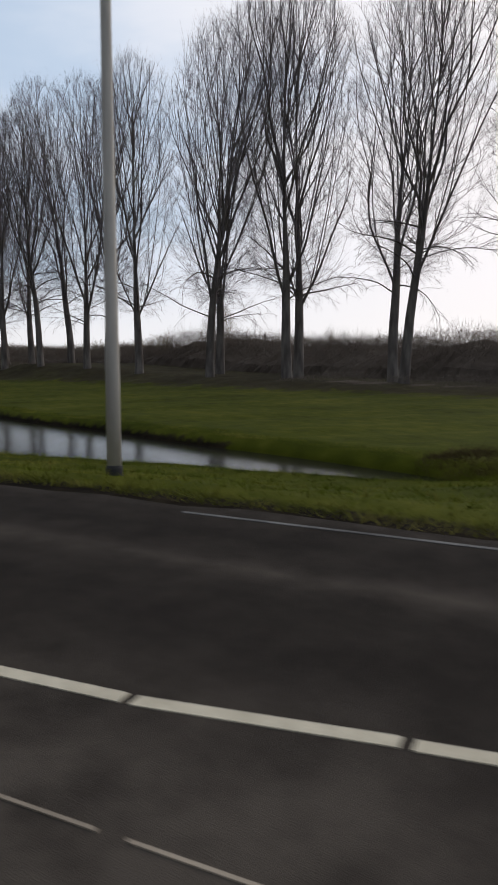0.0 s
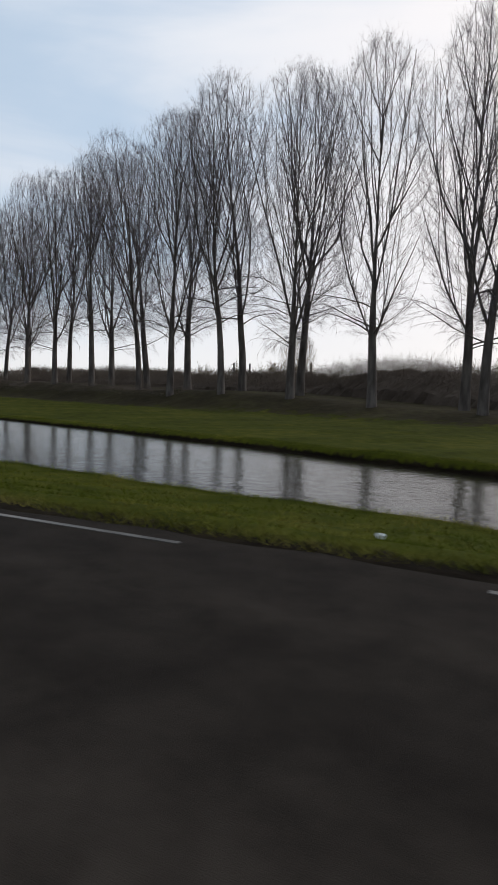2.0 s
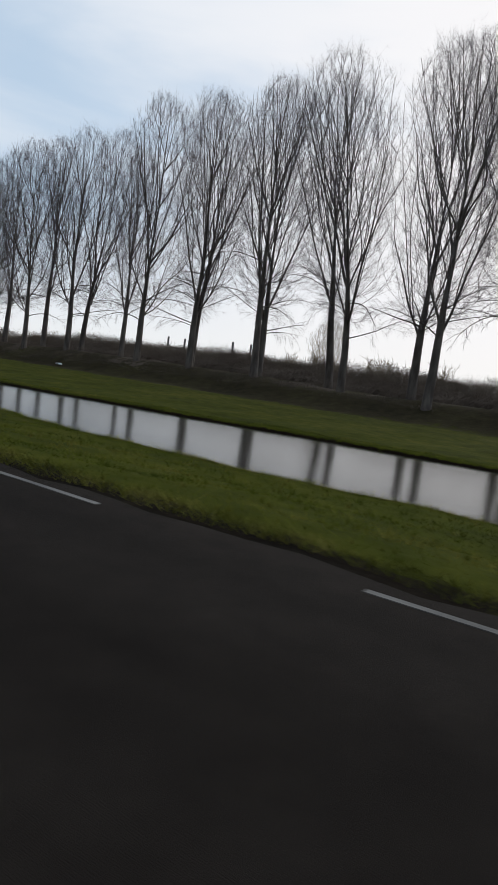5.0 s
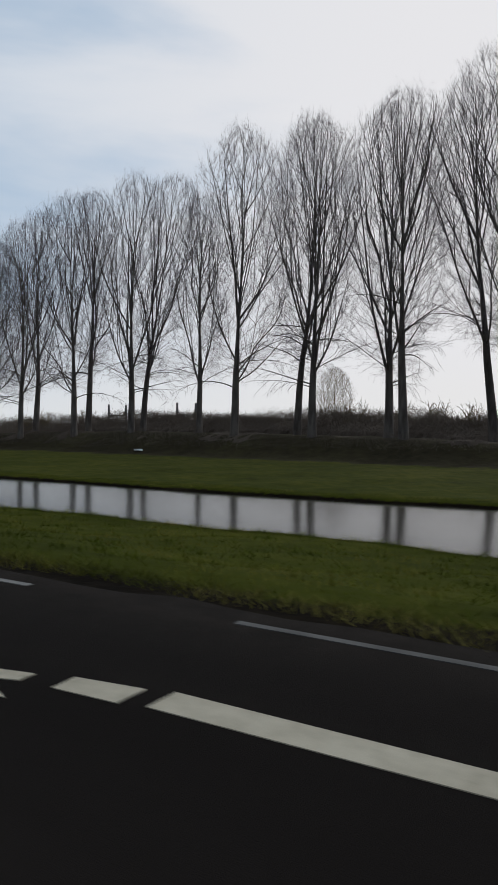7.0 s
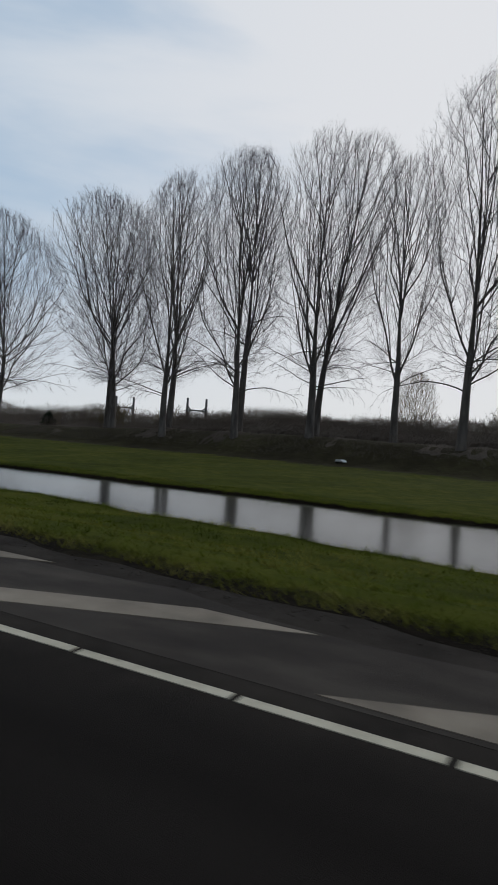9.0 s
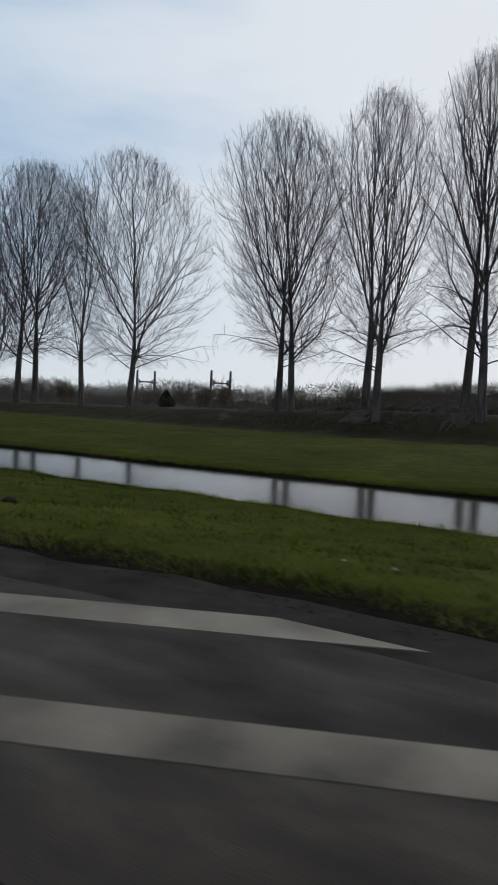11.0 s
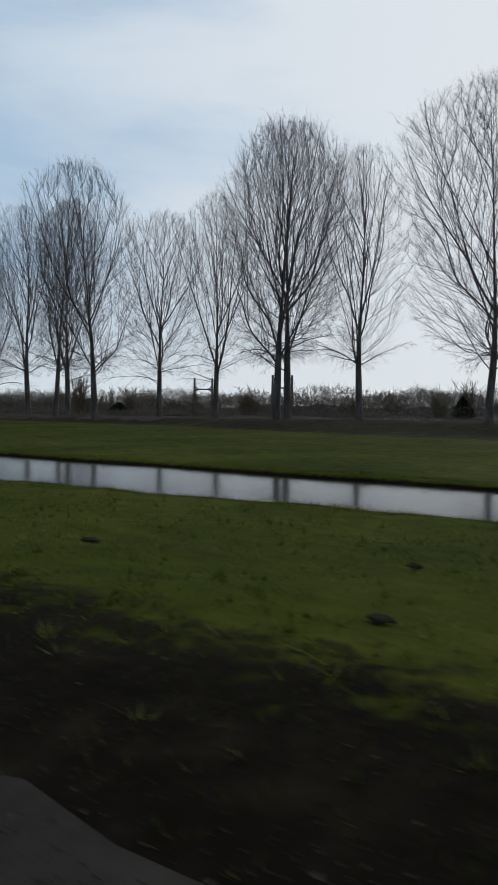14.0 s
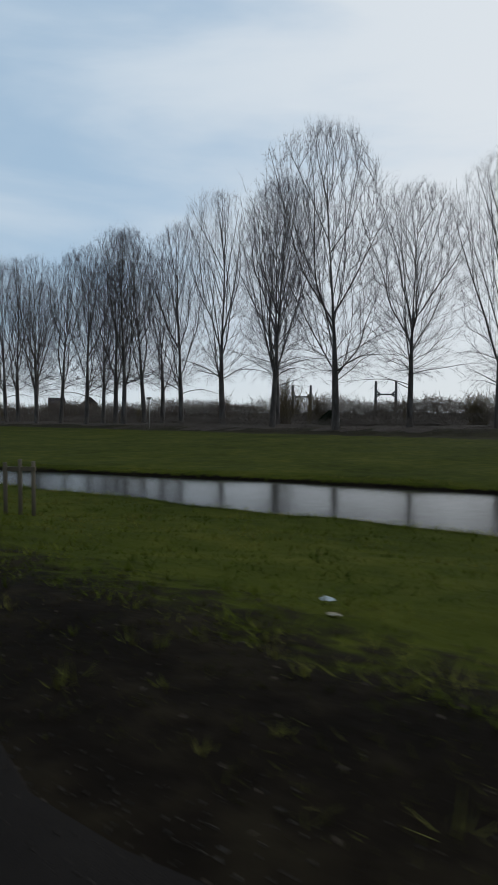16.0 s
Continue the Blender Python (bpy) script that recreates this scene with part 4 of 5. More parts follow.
# ---------------------------------------------------------------- scrub and far woods
def thicket(name, label, seed, x0, x1, y0, y1, h0, h1, count, r, clump, bulk=0.9, twig=None):
    """A brown winter thicket: an uneven mass with many bare shoots standing out of it."""
    rng = np.random.default_rng(seed)
    n = 260
    X = np.linspace(x0, x1, n)
    prof = h0 + (h1 - h0) * np.clip(0.5 + 0.28 * np.sin(X / clump + seed) + 0.22 * np.sin(X / clump * 2.3 + 2 * seed) + 0.18 * np.sin(X / clump * 6.1) + rng.normal(0, 0.07, n), 0, 1)
    prof = prof * np.clip(np.minimum(X - x0, x1 - X) / min(6.0, 0.3 * (x1 - x0)), 0, 1) ** 0.7
    rows_ = []
    for f, hz_ in ((0.0, 0.0), (0.05, 0.22), (0.25, 0.5), (0.5, 0.6), (0.8, 0.5), (1.0, 0.0)):
        y = y0 + (y1 - y0) * f + rng.normal(0, 0.25, n)
        rows_.append(np.stack([X, y, ground_z(X, y) - 0.2 + hz_ * prof * (1 + rng.normal(0, 0.08, n)) * bulk], -1))
    G = np.stack(rows_)
    gi = np.arange(G.shape[0] * n).reshape(G.shape[0], n)
    f1 = np.stack([gi[:-1, :-1], gi[:-1, 1:], gi[1:, 1:]], -1).reshape(-1, 3)
    f2 = np.stack([gi[:-1, :-1], gi[1:, 1:], gi[1:, :-1]], -1).reshape(-1, 3)
    px, py = rng.uniform(x0, x1, count), y0 - 0.4 + (y1 - y0) * rng.beta(1, 1.6, count)
    top = np.interp(px, X, prof)
    pz = ground_z(px, py)
    start = np.stack([px, py, pz + top * rng.beta(2.2, 1.3, count) * 0.85], -1)
    way = rng.normal(0, 1, (count, 3)) * np.array([0.75, 0.75, 0.5]) + np.array([0, 0, 0.75])
    way /= np.linalg.norm(way, axis=1, keepdims=True)
    tip = start + way * (np.clip(0.32 * top, 0.22, 1.5) * rng.uniform(0.4, 1.2, count))[:, None]
    v, f = spikes(start, tip, rng.uniform(0.6, 1.3, count) * r)
    ob = new(name, mesh_of(name, [(G.reshape(-1, 3), np.concatenate([f1, f2]), 0), (v, f, 1)], [M_SCRUB, twig or M_SCRUB_TWIG], False))
    return tagged(ob, label, "scrub", kind="stuff")


thicket("bramble_scrub", "low brown bramble scrub behind the poplars", 3, -320, 30, 60, 74, 0.6, 1.7, 56000, 0.014, 4.0, 0.5)
thicket("bramble_scrub", "low brown bramble scrub round the poplars' feet", 11, -30, 20, 47.5, 53.0, 0.5, 1.3, 12000, 0.010, 3.0, 0.45)
thicket("bramble_scrub", "low brown bramble scrub round the poplars' feet", 12, -142, -66, 46.5, 54.0, 0.25, 1.15, 20000, 0.010, 3.4, 0.45)
thicket("bramble_scrub", "low brown bramble scrub round the poplars' feet", 13, -225, -150, 55.5, 63.5, 0.25, 1.35, 20000, 0.010, 3.4, 0.45)
thicket("dry_reeds", "brown dry reeds on the bank at the canal's end", 9, -6.6, -1.0, 24.4, 26.4, 0.15, 0.42, 6000, 0.0035, 0.8, 0.9, M_REED)
thicket("hedge_thicket", "brown leafless hedge beyond the dike", 4, -330, 40, 84, 94, 2.1, 4.3, 62000, 0.026, 6.0, 0.55)
thicket("wood_edge", "dense brown leafless wood beyond the dike", 6, -64, 60, 60, 78, 3.5, 4.6, 84000, 0.010, 5.0, 1.2)
thicket("wood_edge", "dense brown leafless wood beyond the dike", 7, -138, -52, 61, 75, 1.9, 3.0, 84000, 0.009, 4.0, 1.15)
thicket("far_thicket", "grey-brown leafless thicket in the distance", 5, -420, 60, 122, 136, 4.2, 7.4, 46000, 0.045, 7.0, 0.6)
thicket("far_woodland", "distant bare woodland along the skyline", 8, -900, 200, 220, 250, 3.5, 8.0, 32000, 0.09, 14.0, 0.7)

SHRUBS = [bush_mesh(20 + i, 1.0, 1.0, (22, 34, 12)[i], (24, 36, 18)[i]) for i in range(3)]
sc = random.Random(77)
SCATTER = [(x + sc.uniform(-3, 3), sc.uniform(76, 100), sc.uniform(3.0, 5.4), sc.randrange(3)) for x in range(-300, -20, 9)]
for i, (x, y, h, k) in enumerate(((-103.0, 92.0, 6.0, 2), (-52.0, 84.0, 6.0, 2), (-58.0, 86.0, 5.0, 0), (-92.0, 90.0, 6.0, 0), (-150.5, 86.0, 5.6, 0), (-162, 84.0, 4.2, 1), (-128.0, 92, 4.6, 2), (-190.0, 84, 5.0, 0), (-209.0, 70.5, 7.0, 1), (-214.0, 86.0, 5.5, 0), (-238.0, 92.0, 6.0, 1), (-95.0, 66, 2.6, 0), (-72.0, 68, 2.8, 1), (-176, 72.0, 3.0, 0), (-141, 71, 2.6, 1), (-134, 88, 4.2, 1), (-258, 140, 7.5, 1), (-120, 90, 3.8, 0), (-170, 90, 4.5, 1), *SCATTER)):
    t = new("bare_shrub", SHRUBS[k])
    t.matrix_basis = Matrix.LocRotScale((x, y, float(ground_z(x, y)) - 0.1), Euler((0, 0, i * 1.7)), (h * (0.9, 0.85, 0.6)[k], h * (0.9, 0.85, 0.6)[k], h))
    tagged(t, "leafless rounded shrub with yellowish twigs in the thicket", "shrub", group="shrubs beyond the dike")


round_tree = new("bare_tree")
for nm, me in zip(("trunk", "crown"), poplar_meshes(350, 25.0, 0.30, 1.3, 14, 1.0, 3000, M_BUSH, M_BUSH, 2.4)):
    child(nm, me, round_tree)
round_tree.matrix_basis = Matrix.LocRotScale((-126.0, 137.0, -0.2), Euler((0, 0, 0.4)), (0.70, 0.70, 0.66))
tagged(round_tree, "round leafless tree with dense yellowish twigs in the thicket", "tree")

M_NEEDLE = surface("dark_evergreen", [(0.3, (0.022, 0.030, 0.018)), (0.7, (0.050, 0.062, 0.036))], scale=3.0, rough=0.9, spec=0.1)


def evergreen(seed, x, y, h, w):
    """A dense dark conifer bush: a stem and many drooping sprays."""
    rng = np.random.default_rng(seed)
    t = new("evergreen_shrub")
    bm = bmesh.new()
    tube(bm, [((0, 0, -0.2), 0.06 * w), ((0, 0, h * 0.8), 0.015 * w)], 8)
    part("stem", bm, M_BARK, t)
    n = 2600
    f = rng.uniform(0.02, 0.98, n)
    a = rng.uniform(0, 6.283, n)
    r = w / 2 * np.minimum(1.0, 1.7 * (1 - f)) ** 0.8 * rng.uniform(0.35, 1.08, n) * (0.85 + 0.15 * np.sin(3 * a + seed))
    p1 = np.stack([np.cos(a) * r, np.sin(a) * r, h * f], -1)
    p0 = p1 * np.array([0.55, 0.55, 1]) - np.array([0, 0, 0.06 * h])
    v, fc = spikes(p0, p1 + rng.normal(0, 0.05 * w, (n, 3)), 0.035 * w)
    child("foliage", mesh_from("foliage", v, fc, [M_NEEDLE]), t, "dark green dense needles")
    t.location = (x, y, float(ground_z(x, y)))
    tagged(t, "small dark evergreen shrub beside the bare scrub", "shrub", group="evergreens beyond the poplars")


evergreen(1, -154.0, 64.8, 1.9, 2.2)
evergreen(3, -203.0, 72.0, 1.8, 3.4)


# ---------------------------------------------------------------- grass blades
def turf(name, label, seed, x0, x1, count, lo, hi, mat, band):
    rng = np.random.default_rng(seed)
    px = rng.uniform(x0, x1, count)
    a, b2 = band(px)
    py = a + (b2 - a) * rng.uniform(0, 1, count)
    tuft = 0.5 + 0.5 * np.sin(px * 1.7 + 2 * np.sin(py * 1.1)) * np.sin(py * 2.1 + px * 0.6)
    clump = 0.5 + 0.5 * np.sin(px * 4.3 + 3 * np.sin(py * 2.7)) * np.sin(py * 5.1 - px * 1.9 + 2 * np.sin(px * 0.9))
    h = rng.uniform(lo, hi, count) * (0.55 + 0.4 * tuft + 0.75 * clump ** 2)
    pz = ground_z(px, py) - 0.01
    w = rng.uniform(0.0028, 0.0065, count)
    an = rng.uniform(0, np.pi, count)
    dx, dy = np.cos(an) * w, np.sin(an) * w
    lx, ly = rng.normal(0, 1.0, count) * h, rng.normal(0, 1.0, count) * h
    V = np.stack([np.stack([px - dx, py - dy, pz], -1), np.stack([px + dx, py + dy, pz], -1), np.stack([px + lx, py + ly, pz + h], -1)], 1).reshape(-1, 3)
    F = np.arange(count * 3).reshape(-1, 3)
    return tagged(new(name, mesh_from(name, V, F, [mat])), label, "grass", kind="stuff")


turf("verge_grass", "short green winter grass on the verge", 11, -185, 6, 330000, 0.03, 0.085, M_BLADE, lambda x: (road_edge(x) + np.interp(x, [-158, -150, -138, -128, -118, -80], [1.5, 1.3, 1.2, 0.8, 0.45, 0.30]), near_y(x) - 0.02))
turf("bank_grass", "longer yellowed grass at the water's edge", 12, -185, 0, 40000, 0.06, 0.15, M_BLADE, lambda x: (near_y(x) - 0.35, near_y(x) + 0.02))
turf("far_bank_grass", "grass fringe on the opposite bank", 13, -200, 0, 40000, 0.04, 0.12, M_BLADE, lambda x: (far_y(x) + 0.22, far_y(x) + 1.0))


turf("fringe_grass", "longer yellowed grass along the asphalt", 14, -118, 6, 46000, 0.04, 0.12, M_FRINGE, lambda x: (road_edge(x) + 0.12 + 0.12 * np.sin(x * 1.9) * np.sin(x * 0.7), road_edge(x) + 0.62))
turf("sparse_grass", "sparse short dull grass on the bare soil", 15, -185, -122, 30000, 0.015, 0.05, M_DULL, lambda x: (road_edge(x) + 0.3, road_edge(x) + 2.0))


def tufts(name, label, seed, x0, x1, count, blades, length, mat, band):
    """Clumps of longer blades that stand out of the sward."""
    rng = np.random.default_rng(seed)
    cx = rng.uniform(x0, x1, count)
    a, b2 = band(cx)
    cy = a + (b2 - a) * rng.uniform(0, 1, count)
    size = rng.uniform(0.5, 1.25, count)
    i = np.repeat(np.arange(count), blades)
    n = len(i)
    an, out = rng.uniform(0, 6.283, n), rng.uniform(0.15, 1.0, n)
    px = cx[i] + np.cos(an) * 0.05 * out * size[i]
    py = cy[i] + np.sin(an) * 0.05 * out * size[i]
    ln = length * size[i] * rng.uniform(0.5, 1.0, n)
    pz = ground_z(px, py) - 0.01
    w = 0.0045
    V = np.stack([np.stack([px - np.sin(an) * w, py + np.cos(an) * w, pz], -1), np.stack([px + np.sin(an) * w, py - np.cos(an) * w, pz], -1), np.stack([px + np.cos(an) * ln * out * 0.9, py + np.sin(an) * ln * out * 0.9, pz + ln * (1.1 - 0.7 * out)], -1)], 1).reshape(-1, 3)
    return tagged(new(name, mesh_from(name, V, np.arange(n * 3).reshape(-1, 3), [mat])), label, "grass", kind="stuff")


tufts("grass_tufts", "dark green grass tufts in the sward", 21, -185, 4, 5200, 12, 0.17, M_BLADE, lambda x: (road_edge(x) + np.interp(x, [-158, -138, -118, -80], [1.1, 1.0, 0.5, 0.4]), near_y(x) - 0.1))
tufts("dry_grass_tufts", "straw-coloured dry grass tufts in the sward", 22, -185, 4, 2600, 10, 0.15, M_FRINGE, lambda x: (road_edge(x) + 0.3, near_y(x) - 0.1))
tufts("dull_tufts", "short dull grass tufts on the bare soil", 23, -185, -116, 1500, 9, 0.075, M_DULL, lambda x: (road_edge(x) + 0.1, road_edge(x) + 2.6))
rng_g = np.random.default_rng(16)
gpx = rng_g.uniform(-185, -80, 14000)
gpy = road_edge(gpx) - 0.25 + np.abs(rng_g.normal(0, 0.55, len(gpx)))
gpz = np.maximum(ground_z(gpx, gpy), 0.0 - 1.0 * (gpy > road_edge(gpx)))
gr = rng_g.uniform(0.003, 0.013, len(gpx))
gv, gf = spikes(np.stack([gpx, gpy, gpz], -1), np.stack([gpx + rng_g.normal(0, 0.006, len(gpx)), gpy + rng_g.normal(0, 0.006, len(gpx)), gpz + gr * 0.8], -1), gr)
tagged(new("gravel", mesh_from("gravel", gv, gf, [M_GRAVEL])), "loose gravel and crumbs along the asphalt edge", "gravel", kind="stuff")


M_LEAF = surface("dead_leaves", [(0.38, (0.025, 0.017, 0.010)), (0.5, (0.065, 0.043, 0.024)), (0.64, (0.10, 0.074, 0.047))], scale=1.9, big=6.0, rough=0.8)
rng_l = np.random.default_rng(17)
nl_ = 1300
lx_ = rng_l.uniform(-185, -116, nl_)
ly_ = road_edge(lx_) - 0.1 + np.abs(rng_l.normal(0, 1.5, nl_))
la_, ls_ = rng_l.uniform(0, 6.283, nl_), rng_l.uniform(0.008, 0.020, nl_)
lc_ = np.stack([lx_, ly_, ground_z(lx_, ly_) + rng_l.uniform(0.012, 0.04, nl_)], -1)
lu_ = np.stack([np.cos(la_), np.sin(la_), rng_l.uniform(-0.3, 0.3, nl_)], -1) * ls_[:, None]
lw_ = np.stack([-np.sin(la_), np.cos(la_), rng_l.uniform(0.0, 0.6, nl_)], -1) * (ls_ * 0.6)[:, None]
lv_ = np.stack([lc_ - lu_, lc_ - lw_ * 0.9 + np.array([0, 0, 0.004]), lc_ + lu_, lc_ + lw_ + np.array([0, 0, 0.006])], 1).reshape(-1, 3)
lb_ = np.arange(nl_)[:, None] * 4
lf_ = np.concatenate([lb_ + np.array([[0, 1, 2]]), lb_ + np.array([[0, 2, 3]])])
tagged(new("dead_leaves", mesh_from("dead_leaves", lv_, lf_, [M_LEAF])), "scattered brown dead leaves on the bare soil", "leaves", kind="stuff")


# ---------------------------------------------------------------- street lamps and signs
def lamp_post(x, y):
    t = new("street_lamp")
    bm = bmesh.new()
    tube(bm, [((0, 0, 0.1), 0.088), ((0, 0, 1.6), 0.083), ((0, 0, 1.66), 0.078), ((0, 0, 9.6), 0.042), ((0, 0, 9.8), 0.038)])
    part("pole", bm, M_STEEL, t)
    bm = bmesh.new()
    tube(bm, [((0, 0, -0.3), 0.104), ((0, 0, 0.10), 0.102), ((0, 0, 0.14), 0.091)])
    part("base_sleeve", bm, M_TAR, t, "black protective sleeve at the foot")
    bm = bmesh.new()
    tube(bm, [((0, -0.55, 9.72), 0.10), ((0, -0.55, 9.78), 0.16), ((0, -0.55, 9.90), 0.10)], 12)
    box(bm, -0.03, 0.03, -0.5, 0.02, 9.74, 9.80)
    part("lantern", bm, M_STEEL, t)
    t.location = (x, y, float(ground_z(x, y)))
    return tagged(t, "tapered grey galvanised street lamp in the verge", "street lamp", group="street lamps along the road")


for x, y in ((-6.65, 17.03), (-32.16, 8.97), (-58.99, 5.63), (-122.67, 7.62), (-152.62, 6.34)):
    lamp_post(x, y)


# ---------------------------------------------------------------- signs
def disc(bm, cx, cz, r, y0, y1, n=20):
    a = [bm.verts.new((cx + r * math.cos(2 * math.pi * i / n), y0, cz + r * math.sin(2 * math.pi * i / n))) for i in range(n)]
    b2 = [bm.verts.new((v.co.x, y1, v.co.z)) for v in a]
    bm.faces.new(a)
    bm.faces.new(b2[::-1])
    for i in range(n):
        bm.faces.new((a[i], b2[i], b2[(i + 1) % n], a[(i + 1) % n]))


def plate(pts, y0, y1):
    """A flat figure in the x-z plane, from y0 to y1 thick."""
    bm = bmesh.new()
    a = [bm.verts.new((x, y0, z)) for x, z in pts]
    b2 = [bm.verts.new((x, y1, z)) for x, z in pts]
    bm.faces.new(a)
    bm.faces.new(b2[::-1])
    n = len(pts)
    for i in range(n):
        bm.faces.new((a[i], b2[i], b2[(i + 1) % n], a[(i + 1) % n]))
    bmesh.ops.recalc_face_normals(bm, faces=bm.faces[:])
    return bm


def rounded(x0, x1, z0, z1, r, n=5):
    pts = []
    for cx, cz, a0 in ((x1 - r, z1 - r, 0), (x0 + r, z1 - r, 90), (x0 + r, z0 + r, 180), (x1 - r, z0 + r, 270)):
        pts += [(cx + r * math.cos(radians(a0 + 90 * i / n)), cz + r * math.sin(radians(a0 + 90 * i / n))) for i in range(n + 1)]
    return pts


def lettering(words, size, x, y, z, mat, parent, width):
    """Words in the built-in font, letter by letter, standing in the x-z plane and centred on x."""
    def outline(text):
        cu = bpy.data.curves.new("letter", "FONT")
        cu.body, cu.size, cu.extrude = text, size, 0.001
        tmp = new("letter", cu)
        me = bpy.data.meshes.new_from_object(tmp)
        bpy.data.objects.remove(tmp)
        return me, min(v.co.x for v in me.vertices), max(v.co.x for v in me.vertices)
    _, left, right = outline(words)
    k = width / (right - left)
    for i, ch in enumerate(words):
        if ch == " ":
            continue
        me, a, b2 = outline(ch)
        end = outline(words[:i + 1])[2]
        shift = end - b2 - (left + right) / 2
        me.transform(Matrix.Translation((x, y, z)) @ Matrix.Rotation(radians(90), 4, "X") @ Matrix.Diagonal((k, 1, 1, 1)) @ Matrix.Translation((shift, 0, 0)))
        me.materials.append(mat)
        child("letter", me, parent)


M_BLUE = surface("blue_frame_paint", [(0.3, (0.016, 0.035, 0.17)), (0.7, (0.028, 0.055, 0.24))], scale=5.0, rough=0.45, spec=0.5)
M_YELLOW = surface("fluorescent_yellow", [(0.3, (0.90, 0.88, 0.004)), (0.7, (0.97, 0.94, 0.008))], scale=2.0, rough=0.5, spec=0.3)
M_BLACK = surface("sign_black", [(0.3, (0.012, 0.012, 0.012)), (0.7, (0.025, 0.025, 0.024))], scale=6.0, rough=0.6)
M_RED = surface("sign_red", [(0.3, (0.42, 0.012, 0.012)), (0.7, (0.55, 0.02, 0.02))], scale=6.0, rough=0.5)
M_WHITE = surface("sign_white", [(0.3, (0.66, 0.66, 0.65)), (0.7, (0.80, 0.80, 0.79))], scale=4.0, rough=0.5)
M_GREY = surface("sign_grey", [(0.3, (0.42, 0.42, 0.44)), (0.7, (0.56, 0.56, 0.57))], scale=6.0, rough=0.6)
M_SIGN_BLUE = surface("sign_blue", [(0.3, (0.012, 0.048, 0.36)), (0.7, (0.022, 0.075, 0.48))], scale=3.0, rough=0.45, spec=0.3)
M_INK_RED = surface("faded_red_ink", [(0.3, (0.30, 0.12, 0.10)), (0.7, (0.40, 0.18, 0.15))], scale=9.0, rough=0.7)
M_INK_BLUE = surface("faded_blue_ink", [(0.3, (0.12, 0.14, 0.38)), (0.7, (0.18, 0.20, 0.48))], scale=9.0, rough=0.7)
M_GREEN = surface("pale_green_emblem", [(0.3, (0.50, 0.55, 0.38)), (0.7, (0.62, 0.66, 0.48))], scale=5.0, rough=0.6)
M_OLIVE = surface("dark_green_emblem", [(0.3, (0.05, 0.07, 0.03)), (0.7, (0.08, 0.10, 0.045))], scale=5.0, rough=0.6)
M_WOOD = surface("weathered_wood", [(0.3, (0.10, 0.075, 0.05)), (0.7, (0.20, 0.155, 0.10))], scale=4.0, rough=0.9, bump=0.4, bump_scale=30, stretch=(1, 1, 0.1))
M_BRICK = surface("dark_brick", [(0.3, (0.10, 0.055, 0.04)), (0.7, (0.17, 0.10, 0.075))], scale=2.0, rough=0.9)
M_TILE = surface("dark_roof_tiles", [(0.3, (0.05, 0.035, 0.03)), (0.7, (0.09, 0.07, 0.06))], scale=2.0, rough=0.85)
M_GLASS = surface("dark_window_glass", [(0.3, (0.02, 0.022, 0.025)), (0.7, (0.04, 0.042, 0.046))], scale=1.0, rough=0.1, spec=0.6)


def rod(name, x, y, z0, z1, r, mat, parent, label=""):
    bm = bmesh.new()
    tube(bm, [((x, y, z0), r), ((x, y, z1), r)], 12)
    return part(name, bm, mat, parent, label)


